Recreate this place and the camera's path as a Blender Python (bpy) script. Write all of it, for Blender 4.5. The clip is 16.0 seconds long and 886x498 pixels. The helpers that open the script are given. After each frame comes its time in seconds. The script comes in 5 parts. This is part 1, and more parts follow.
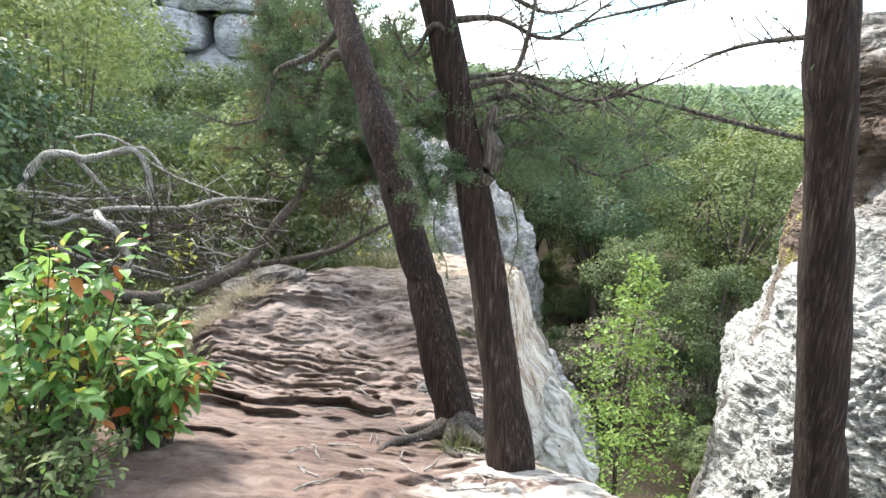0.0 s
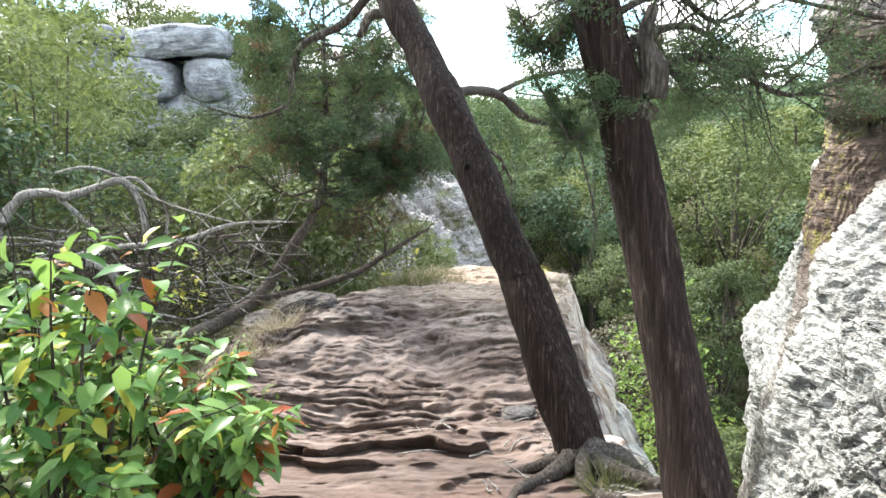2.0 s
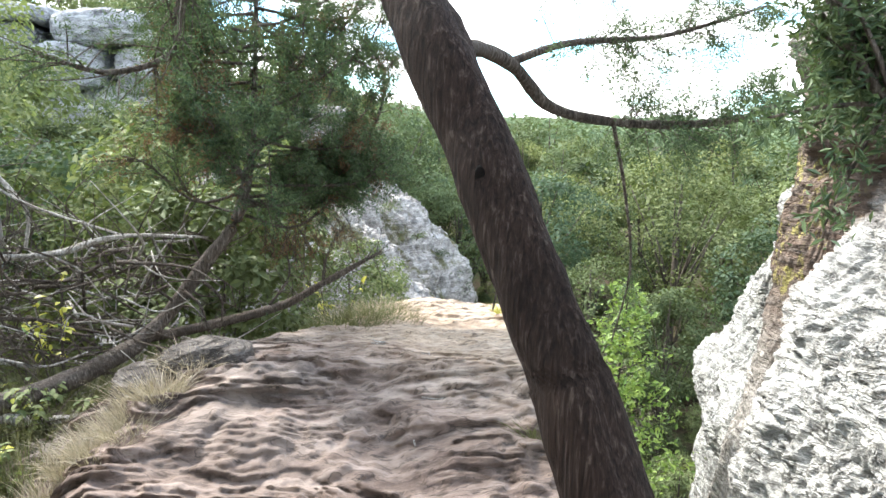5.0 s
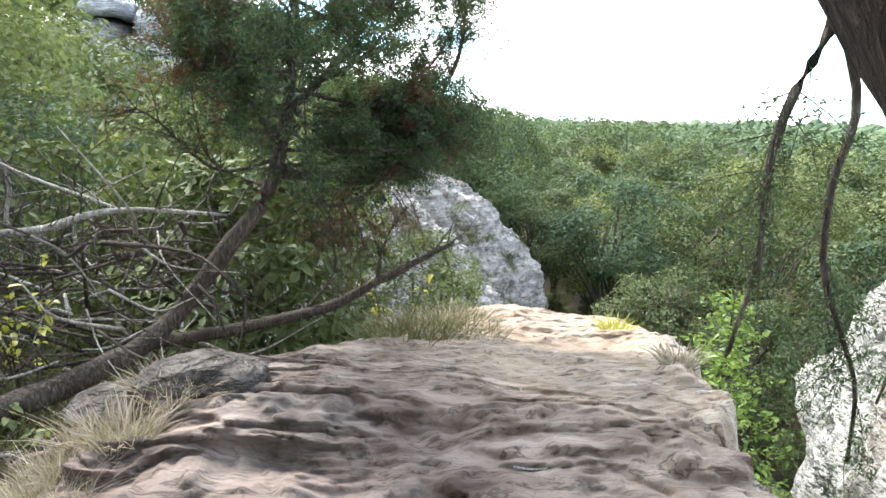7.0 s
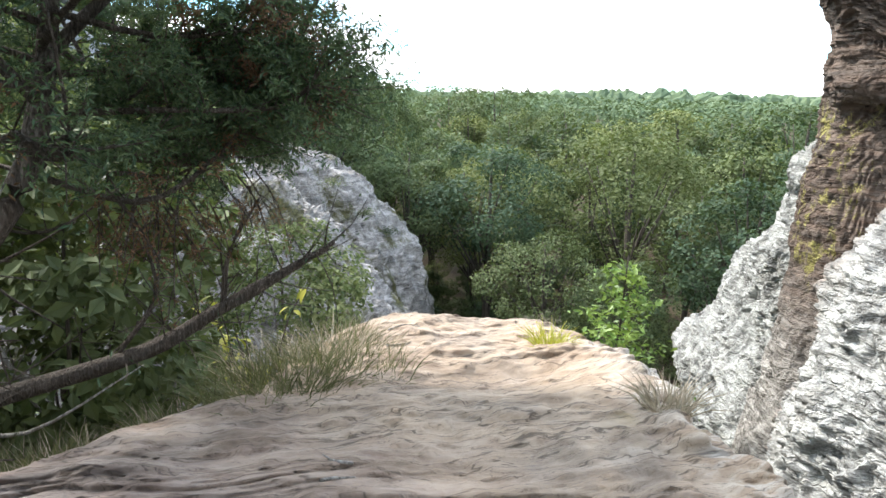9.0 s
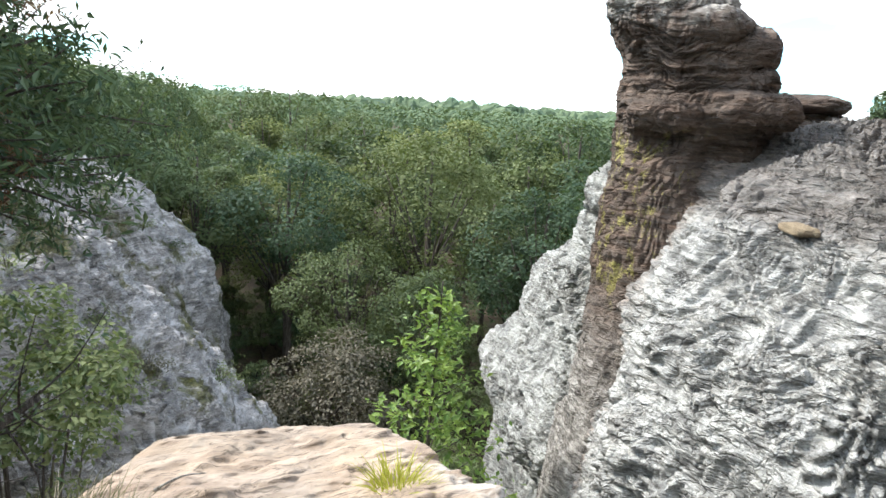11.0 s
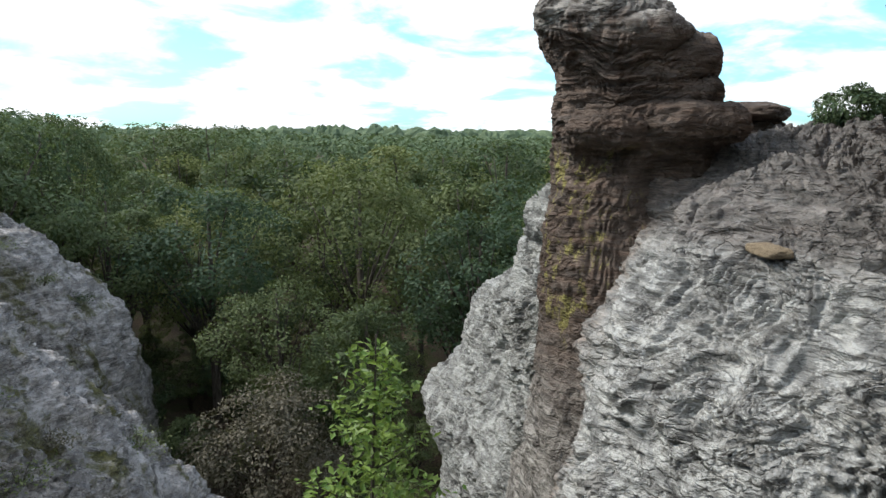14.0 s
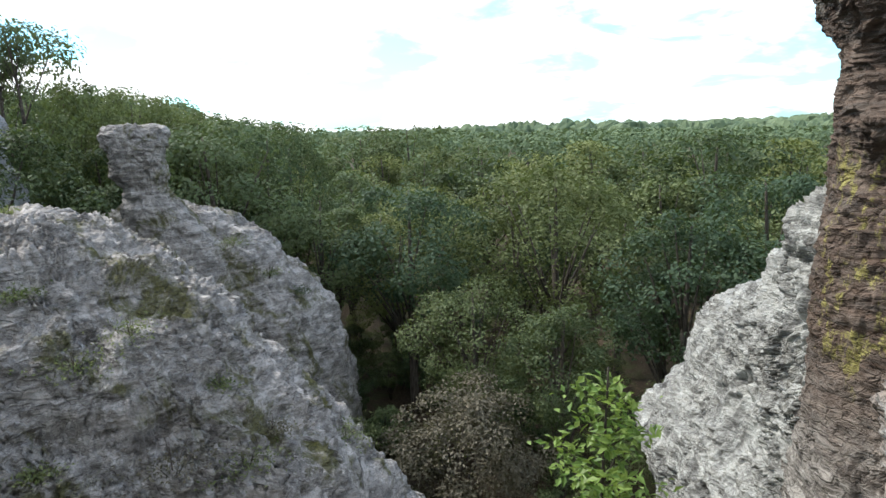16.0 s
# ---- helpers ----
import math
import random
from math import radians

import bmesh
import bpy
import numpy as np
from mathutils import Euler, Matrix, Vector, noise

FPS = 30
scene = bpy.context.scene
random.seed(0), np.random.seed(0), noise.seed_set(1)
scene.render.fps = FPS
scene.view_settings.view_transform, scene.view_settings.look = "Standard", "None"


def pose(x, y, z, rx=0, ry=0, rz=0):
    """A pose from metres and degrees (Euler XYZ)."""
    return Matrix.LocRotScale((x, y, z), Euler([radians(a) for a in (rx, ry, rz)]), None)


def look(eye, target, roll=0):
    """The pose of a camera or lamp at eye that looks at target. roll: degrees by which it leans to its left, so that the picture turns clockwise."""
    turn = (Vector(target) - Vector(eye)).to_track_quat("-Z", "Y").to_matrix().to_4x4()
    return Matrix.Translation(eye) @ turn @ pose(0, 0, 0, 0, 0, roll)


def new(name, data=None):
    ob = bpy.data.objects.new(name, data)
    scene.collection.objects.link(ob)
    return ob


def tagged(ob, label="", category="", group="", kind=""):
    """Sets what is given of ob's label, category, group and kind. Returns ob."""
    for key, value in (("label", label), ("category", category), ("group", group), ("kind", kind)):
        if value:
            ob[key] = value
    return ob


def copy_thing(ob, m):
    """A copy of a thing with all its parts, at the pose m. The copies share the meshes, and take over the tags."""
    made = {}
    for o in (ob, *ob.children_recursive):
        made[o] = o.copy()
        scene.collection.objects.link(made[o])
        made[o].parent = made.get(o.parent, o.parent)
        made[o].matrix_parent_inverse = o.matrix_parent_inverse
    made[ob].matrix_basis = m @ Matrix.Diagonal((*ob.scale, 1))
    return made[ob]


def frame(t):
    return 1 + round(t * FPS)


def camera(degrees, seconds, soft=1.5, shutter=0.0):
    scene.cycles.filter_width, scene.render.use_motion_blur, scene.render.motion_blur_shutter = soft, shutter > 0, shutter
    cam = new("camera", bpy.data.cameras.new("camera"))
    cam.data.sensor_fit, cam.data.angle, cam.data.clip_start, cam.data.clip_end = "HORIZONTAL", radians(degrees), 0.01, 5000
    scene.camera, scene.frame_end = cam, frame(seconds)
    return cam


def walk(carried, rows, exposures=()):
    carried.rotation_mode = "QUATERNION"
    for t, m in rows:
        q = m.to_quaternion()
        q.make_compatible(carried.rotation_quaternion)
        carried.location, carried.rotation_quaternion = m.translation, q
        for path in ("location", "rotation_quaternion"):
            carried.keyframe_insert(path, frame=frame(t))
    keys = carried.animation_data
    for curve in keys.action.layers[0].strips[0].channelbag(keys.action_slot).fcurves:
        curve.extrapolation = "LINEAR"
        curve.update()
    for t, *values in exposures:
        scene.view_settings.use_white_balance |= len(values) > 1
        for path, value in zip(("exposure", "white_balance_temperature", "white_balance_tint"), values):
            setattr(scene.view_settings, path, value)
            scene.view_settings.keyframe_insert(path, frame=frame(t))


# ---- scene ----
cam = camera(69.2, 16.0)
METRES, EYE, TILT, LEAN, TURN = 9.6, 1.5, -15.0, -2.5, 0.0
ROWS = [
    (0.0, 0.0, 0.0, 0.0, 0.0, 0.0, -0.0),
    (0.5, -0.0158, 0.0212, -0.003, 1.93, 1.5, 1.97),
    (1.0, -0.0231, 0.0461, -0.0019, 1.41, -0.18, 4.22),
    (1.5, -0.0464, 0.0698, -0.0144, -2.56, 5.12, 3.6),
    (2.0, -0.0623, 0.0923, -0.0169, -1.26, 2.42, 5.86),
    (2.5, -0.0672, 0.1225, -0.0138, 1.79, 3.77, 6.36),
    (3.0, -0.0645, 0.1422, -0.0104, -4.88, 3.25, 7.29),
    (5.5, -0.0711, 0.2867, 0.008, -5.5, 3.13, 1.91),
    (6.0, -0.0716, 0.3249, 0.0008, 7.0, 3.03, 1.83),
    (6.5, -0.0659, 0.3566, 0.0061, 11.58, 3.38, 0.84),
    (7.0, -0.0696, 0.3985, 0.0086, -0.63, 3.66, 1.38),
    (7.5, -0.0724, 0.4314, 0.0127, -4.3, 4.44, 3.18),
    (8.0, -0.0682, 0.4696, 0.0175, -5.33, 2.53, 5.03),
    (8.5, -0.0686, 0.503, 0.0237, -8.61, 1.34, 4.83),
    (11.0, -0.0391, 0.6472, 0.0787, -29.35, -0.77, 6.48),
    (11.5, -0.0271, 0.6632, 0.0964, -37.56, 4.55, 6.81),
    (12.0, -0.0186, 0.678, 0.1019, -38.07, 6.01, 8.81),
    (12.5, -0.0021, 0.6905, 0.0951, -39.95, -1.06, 10.69),
    (13.0, 0.0097, 0.7152, 0.1075, -44.51, -1.54, 10.04),
    (13.5, 0.0232, 0.7391, 0.1119, -44.18, -1.35, 11.07),
    (14.0, 0.0432, 0.7676, 0.11, -35.35, 0.45, 10.69),
    (14.5, 0.0514, 0.8071, 0.1148, -35.21, -2.01, 9.03),
    (15.0, 0.051, 0.8455, 0.1382, -35.85, -1.48, 9.79),
    (15.5, 0.0571, 0.8797, 0.1477, -24.96, 2.3, 10.54),
    (16.0, 0.0547, 0.9008, 0.1558, -18.43, 3.01, 9.21),
]
walk(cam, [(t, pose(0, 0, EYE, TILT, LEAN, TURN) @ pose(METRES * x, METRES * y, METRES * z, 90 + pitch, roll, yaw)) for t, x, y, z, yaw, pitch, roll in ROWS],
     exposures=[(0, 1.62, 6650, 10), (3.0, 1.58, 6750, 10), (5.5, 1.68, 6650, 10), (7.0, 1.5, 6600, 10), (8.5, 1.22, 6550, 10), (10.8, 0.95, 6500, 10), (11.4, 0.65, 6300, 10), (12.0, -0.28, 5900, 10), (12.5, -0.5, 6250, 10), (13.0, -0.15, 6400, 10), (13.4, -0.12, 6500, 10), (14.2, 0.0, 6500, 10), (15.0, 0.22, 6550, 10), (16.0, 0.38, 6550, 10)])


# ---- light ----
SUN_EL, SUN_AZ = radians(48), radians(318)
world = bpy.data.worlds.new("world")
scene.world = world
world.use_nodes = True


def node(tree, kind, _operation="", _blend_type="", _data_type="", _interpolation_type="", **values):
    n = tree.nodes.new(kind)
    if _operation:
        n.operation = _operation
    if _data_type:
        n.data_type = _data_type
    if _blend_type:
        n.blend_type = _blend_type
    if _interpolation_type:
        n.interpolation_type = _interpolation_type
    for key, value in values.items():
        n.inputs[key.replace("_", " ")].default_value = value
    return n


def build_sky():
    t = world.node_tree
    t.nodes.clear()
    sky = node(t, "ShaderNodeTexSky")
    sky.sky_type, sky.sun_disc = "NISHITA", False
    sky.sun_elevation, sky.sun_rotation = SUN_EL, SUN_AZ
    co = node(t, "ShaderNodeTexCoord")
    sep = node(t, "ShaderNodeSeparateXYZ")
    t.links.new(co.outputs["Generated"], sep.inputs[0])
    up = node(t, "ShaderNodeMath", _operation="ADD")
    up.inputs[1].default_value = 0.22
    t.links.new(sep.outputs["Z"], up.inputs[0])
    lift = node(t, "ShaderNodeMath", _operation="MAXIMUM")
    lift.inputs[1].default_value = 0.12
    t.links.new(up.outputs[0], lift.inputs[0])
    flat = node(t, "ShaderNodeVectorMath", _operation="DIVIDE")
    comb = node(t, "ShaderNodeCombineXYZ")
    for k in range(3):
        t.links.new(lift.outputs[0], comb.inputs[k])
    t.links.new(co.outputs["Generated"], flat.inputs[0])
    t.links.new(comb.outputs[0], flat.inputs[1])
    n = node(t, "ShaderNodeTexNoise", Scale=1.9, Detail=7.0, Roughness=0.55, Distortion=0.25)
    t.links.new(flat.outputs[0], n.inputs["Vector"])
    ramp = node(t, "ShaderNodeMapRange", _interpolation_type="SMOOTHSTEP")
    for k, v in (("From Min", 0.38), ("From Max", 0.53), ("To Min", 0.16), ("To Max", 1.0)):
        ramp.inputs[k].default_value = v
    t.links.new(n.outputs["Fac"], ramp.inputs["Value"])
    mix = node(t, "ShaderNodeMix", _data_type="RGBA")
    mix.inputs["B"].default_value = (10.0, 10.4, 10.8, 1)
    t.links.new(ramp.outputs[0], mix.inputs["Factor"])
    clear = node(t, "ShaderNodeMix", _data_type="RGBA", _blend_type="MULTIPLY", Factor=1.0)
    clear.inputs["B"].default_value = (0.95, 1.95, 2.4, 1)
    t.links.new(sky.outputs[0], clear.inputs["A"])
    t.links.new(clear.outputs["Result"], mix.inputs["A"])
    bg = node(t, "ShaderNodeBackground", Strength=0.125)
    t.links.new(mix.outputs["Result"], bg.inputs["Color"])
    out = node(t, "ShaderNodeOutputWorld")
    t.links.new(bg.outputs[0], out.inputs[0])


build_sky()
lamp = bpy.data.lights.new("sun", "SUN")
lamp.energy, lamp.angle, lamp.color = 4.3, radians(11), (1.0, 0.96, 0.9)
sun = new("sun", lamp)
sun.matrix_world = look((60 * math.sin(SUN_AZ) * math.cos(SUN_EL), 60 * math.cos(SUN_AZ) * math.cos(SUN_EL), 60 * math.sin(SUN_EL)), (0, 0, 0))


# ---- materials ----
def shader(name):
    m = bpy.data.materials.new(name)
    m.use_nodes = True
    t = m.node_tree
    t.nodes.clear()
    return m, t, node(t, "ShaderNodeOutputMaterial")


def link(t, a, b):
    t.links.new(a, b)


def ramp_node(t, fac, stops):
    r = node(t, "ShaderNodeValToRGB")
    el = r.color_ramp.elements
    while len(el) < len(stops):
        el.new(0.5)
    for e, (p, c) in zip(el, stops):
        e.position, e.color = p, (*c, 1)
    link(t, fac, r.inputs[0])
    return r.outputs["Color"]


def mixc(t, fac, a, b, blend="MIX"):
    m = node(t, "ShaderNodeMix", _data_type="RGBA", _blend_type=blend)
    for s, v in (("Factor", fac), ("A", a), ("B", b)):
        if isinstance(v, (tuple, float, int)):
            m.inputs[s].default_value = (*v, 1) if isinstance(v, tuple) else v
        else:
            link(t, v, m.inputs[s])
    return m.outputs["Result"]


def mapped(t, scale=(1, 1, 1), rot=(0, 0, 0)):
    g = node(t, "ShaderNodeNewGeometry")
    mp = node(t, "ShaderNodeMapping", Scale=scale, Rotation=rot)
    link(t, g.outputs["Position"], mp.inputs["Vector"])
    return mp.outputs[0]


def noise_out(t, vec, scale, detail=5.0, rough=0.6, dist=0.0):
    n = node(t, "ShaderNodeTexNoise", Scale=scale, Detail=detail, Roughness=rough, Distortion=dist)
    link(t, vec, n.inputs["Vector"])
    return n.outputs["Fac"]


def span(t, v, a, b, lo=0.0, hi=1.0):
    m = node(t, "ShaderNodeMapRange", _interpolation_type="SMOOTHSTEP")
    for k, x in (("From Min", a), ("From Max", b), ("To Min", lo), ("To Max", hi)):
        m.inputs[k].default_value = x
    link(t, v, m.inputs["Value"])
    return m.outputs[0]


def times(t, a, b, op="MULTIPLY"):
    m = node(t, "ShaderNodeMath", _operation=op)
    for k, v in enumerate((a, b)):
        if isinstance(v, (int, float)):
            m.inputs[k].default_value = v
        else:
            link(t, v, m.inputs[k])
    return m.outputs[0]


def bumped(t, height, strength, distance=0.02):
    b = node(t, "ShaderNodeBump", Strength=strength, Distance=distance)
    link(t, height, b.inputs["Height"])
    return b.outputs[0]


def finish(t, out, color, rough=0.9, normal=None, spec=0.2):
    p = node(t, "ShaderNodeBsdfPrincipled", Roughness=rough)
    p.inputs["Specular IOR Level"].default_value = spec
    if isinstance(color, tuple):
        p.inputs["Base Color"].default_value = (*color, 1)
    else:
        link(t, color, p.inputs["Base Color"])
    if normal is not None:
        link(t, normal, p.inputs["Normal"])
    link(t, p.outputs[0], out.inputs[0])


def height_axis(t):
    g = node(t, "ShaderNodeNewGeometry")
    s = node(t, "ShaderNodeSeparateXYZ")
    link(t, g.outputs["Position"], s.inputs[0])
    return s.outputs


def thin_lines(t, fac, width):
    a = node(t, "ShaderNodeMath", _operation="ABSOLUTE")
    link(t, times(t, fac, 0.5, "SUBTRACT"), a.inputs[0])
    return span(t, a.outputs[0], 0.0, width, 1.0, 0.0)


def rock_material(name, light, mid, dark, lichen=0.5, scale=1.0, stain=None, yellow=None, moss=0.0, tilt=(0.2, 0.12), flank=None):
    """Weathered sandstone: grey lichen crust over darker stone, dark bedding seams, optional brown stains and yellow lichen."""
    m, t, out = shader(name)
    p = mapped(t)
    big = noise_out(t, p, 0.55 * scale, 4, 0.6, 0.6)
    med = noise_out(t, p, 2.2 * scale, 6, 0.68, 0.5)
    fine = noise_out(t, p, 26 * scale, 5, 0.75)
    grit = noise_out(t, p, 90 * scale, 3, 0.8)
    beds = noise_out(t, mapped(t, (0.55, 0.55, 4.2), (tilt[0], tilt[1], 0)), 1.7 * scale, 5, 0.55, 1.2)
    beds2 = noise_out(t, mapped(t, (0.8, 0.8, 5.0), (tilt[0] * 1.6, -tilt[1], 0.4)), 3.2 * scale, 4, 0.55, 1.4)
    warp = node(t, "ShaderNodeTexNoise", Scale=1.6 * scale, Detail=4.0, Roughness=0.6)
    link(t, p, warp.inputs["Vector"])
    shift = node(t, "ShaderNodeVectorMath", _operation="SCALE", Scale=0.9 / scale)
    link(t, warp.outputs["Color"], shift.inputs[0])
    moved = node(t, "ShaderNodeVectorMath", _operation="ADD")
    link(t, mapped(t, (1, 1, 2.2), (tilt[0], tilt[1], 0)), moved.inputs[0])
    link(t, shift.outputs[0], moved.inputs[1])
    vor = node(t, "ShaderNodeTexVoronoi", Scale=2.6 * scale)
    vor.feature = "DISTANCE_TO_EDGE"
    link(t, moved.outputs[0], vor.inputs["Vector"])
    cracked = span(t, noise_out(t, p, 0.9 * scale, 5, 0.65, 0.4), 0.42, 0.56)
    plate = times(t, span(t, vor.outputs["Distance"], 0.0, 0.10), cracked)
    crack = times(t, span(t, vor.outputs["Distance"], 0.0, 0.035, 1.0, 0.0), cracked)
    col = ramp_node(t, times(t, times(t, beds, 0.45), times(t, med, 0.55), "ADD"), [(0.37, dark), (0.47, mid), (0.58, light)])
    col = mixc(t, span(t, big, 0.4, 0.68, 0.0, 0.5), col, mid)
    crust = times(t, span(t, fine, 0.42, 0.6), span(t, med, 0.56 - 0.16 * lichen, 0.6))
    col = mixc(t, times(t, crust, 0.6), col, light)
    col = mixc(t, times(t, thin_lines(t, beds, 0.014), 0.65), col, dark)
    col = mixc(t, times(t, thin_lines(t, beds2, 0.011), 0.5), col, dark)
    col = mixc(t, times(t, crack, 0.3), col, dark)
    # curled flakes: thin plates whose edges follow a winding noise
    swirl = noise_out(t, mapped(t, (1, 1, 2.4), (tilt[0], tilt[1], 0)), 1.5 * scale, 3, 0.55, 1.3)
    flake = times(t, times(t, swirl, 9.0), 1.0, "MODULO")
    flaky = span(t, noise_out(t, p, 0.7 * scale, 4, 0.6), 0.42, 0.56, 0.1, 1.0)
    # relief shading put into the colour: dark flake feet, light raised rims
    col = mixc(t, times(t, times(t, span(t, flake, 0.0, 0.1, 1.0, 0.0), flaky), 0.75), col, dark)
    col = mixc(t, times(t, times(t, span(t, flake, 0.75, 1.0), flaky), 0.5), col, light)
    # round lichen crusts of two sizes
    for size, keep in ((9.0, 0.46), (24.0, 0.5)):
        spots = node(t, "ShaderNodeTexVoronoi", Scale=size * scale)
        link(t, moved.outputs[0], spots.inputs["Vector"])
        where = times(t, span(t, spots.outputs["Distance"], 0.28, 0.42, 1.0, 0.0), span(t, noise_out(t, p, 3.1 * scale, 4, 0.65), keep, keep + 0.1))
        col = mixc(t, times(t, times(t, where, span(t, fine, 0.36, 0.52)), lichen * 0.75), col, tuple(min(0.75, c * 1.2) for c in light))
    for z0, z1, z2, z3, brown in stain or ():
        zz = times(t, height_axis(t)["Z"], times(t, times(t, med, 0.5, "SUBTRACT"), 1.2), "ADD")
        band = times(t, span(t, zz, z0, z1), span(t, zz, z2, z3, 1.0, 0.0))
        layer = noise_out(t, mapped(t, (0.7, 0.7, 5), (0.05, 0.04, 0)), 1.7, 6, 0.65, 0.5)
        col = mixc(t, times(t, band, 0.78), col, ramp_node(t, layer, [(0.32, tuple(c * 0.3 for c in brown)), (0.5, brown), (0.68, tuple(min(1, c * 1.8) for c in brown))]))
    if flank:
        y0, y1, brown = flank
        o = height_axis(t)
        yy = times(t, o["Y"], times(t, times(t, med, 0.5, "SUBTRACT"), 2.2), "ADD")
        col = mixc(t, span(t, yy, y0, y1, 0.0, 0.8), col, ramp_node(t, beds2, [(0.32, tuple(c * 0.3 for c in brown)), (0.5, brown), (0.66, tuple(c * 1.9 for c in brown))]))
    if yellow:
        y0, y1 = yellow
        patch = noise_out(t, mapped(t, (1, 1, 0.5)), 2.6, 6, 0.75, 0.3)
        o = height_axis(t)
        zone = times(t, span(t, o["Z"], y0 - 0.5, y0 + 0.3), span(t, o["Z"], y1 - 0.3, y1 + 0.2, 1.0, 0.0))
        edge = span(t, times(t, o["X"], times(t, o["Z"], -0.28), "ADD"), 8.9, 9.5, 1.0, 0.0)
        col = mixc(t, times(t, times(t, times(t, span(t, patch, 0.53, 0.6), zone), edge), span(t, fine, 0.36, 0.5)), col, (0.27, 0.245, 0.085))
    if moss:
        mo = noise_out(t, p, 0.42, 6, 0.7, 0.4)
        col = mixc(t, span(t, mo, 0.56 - moss * 0.1, 0.63, 0, 0.85), col, ramp_node(t, fine, [(0.35, (0.03, 0.03, 0.014)), (0.55, (0.085, 0.085, 0.02)), (0.72, (0.17, 0.17, 0.05))]))
    h = times(t, times(t, beds, 1.0), times(t, beds2, 0.4), "ADD")
    h = times(t, h, times(t, times(t, fine, 0.2), times(t, grit, 0.06), "ADD"), "ADD")
    h = times(t, h, times(t, plate, 0.35), "ADD")
    h = times(t, h, times(t, times(t, flake, flaky), 0.45), "ADD")
    finish(t, out, col, 0.92, bumped(t, h, 1.0, 0.085 / scale ** 0.4), 0.15)
    return m


GREY_ROCK = rock_material("grey_rock", (0.49, 0.49, 0.465), (0.25, 0.25, 0.24), (0.05, 0.048, 0.046), 0.9, 1.0,
                          stain=[(-1.2, -0.6, 9.0, 9.6, (0.13, 0.115, 0.105))], tilt=(0.25, -0.1), flank=(13.0, 13.9, (0.15, 0.12, 0.10)))
FIN_ROCK = rock_material("fin_rock", (0.4, 0.405, 0.38), (0.2, 0.2, 0.19), (0.05, 0.047, 0.045), 0.8, 0.9, tilt=(0.3, 0.25))
TOWER_ROCK = rock_material("tower_rock", (0.33, 0.31, 0.28), (0.17, 0.155, 0.14), (0.04, 0.034, 0.03), 0.3, 1.2,
                           stain=[(-4.6, -2.2, 2.1, 2.6, (0.085, 0.056, 0.041))], yellow=(-2.6, 0.35), tilt=(0.05, 0.05))
PILLAR_ROCK = rock_material("pillar_rock", (0.6, 0.6, 0.56), (0.4, 0.4, 0.375), (0.09, 0.085, 0.08), 1.0, 0.75,
                            stain=[(-0.4, 0.3, 1.2, 1.9, (0.36, 0.245, 0.155)), (1.0, 1.7, 9.0, 9.6, (0.14, 0.1, 0.075))], tilt=(0.35, 0.2))
SLAB_ROCK = rock_material("slab_rock", (0.42, 0.40, 0.385), (0.22, 0.21, 0.2), (0.055, 0.05, 0.047), 0.6, 0.5, moss=0.5, tilt=(0.3, 0.45))
CLIFF_ROCK = rock_material("cliff_rock", (0.40, 0.42, 0.44), (0.24, 0.25, 0.27), (0.07, 0.07, 0.075), 0.4, 0.5, tilt=(0, 0))
DARK_ROCK = rock_material("dark_rock", (0.17, 0.155, 0.145), (0.085, 0.076, 0.07), (0.025, 0.022, 0.02), 0.12, 3.0)


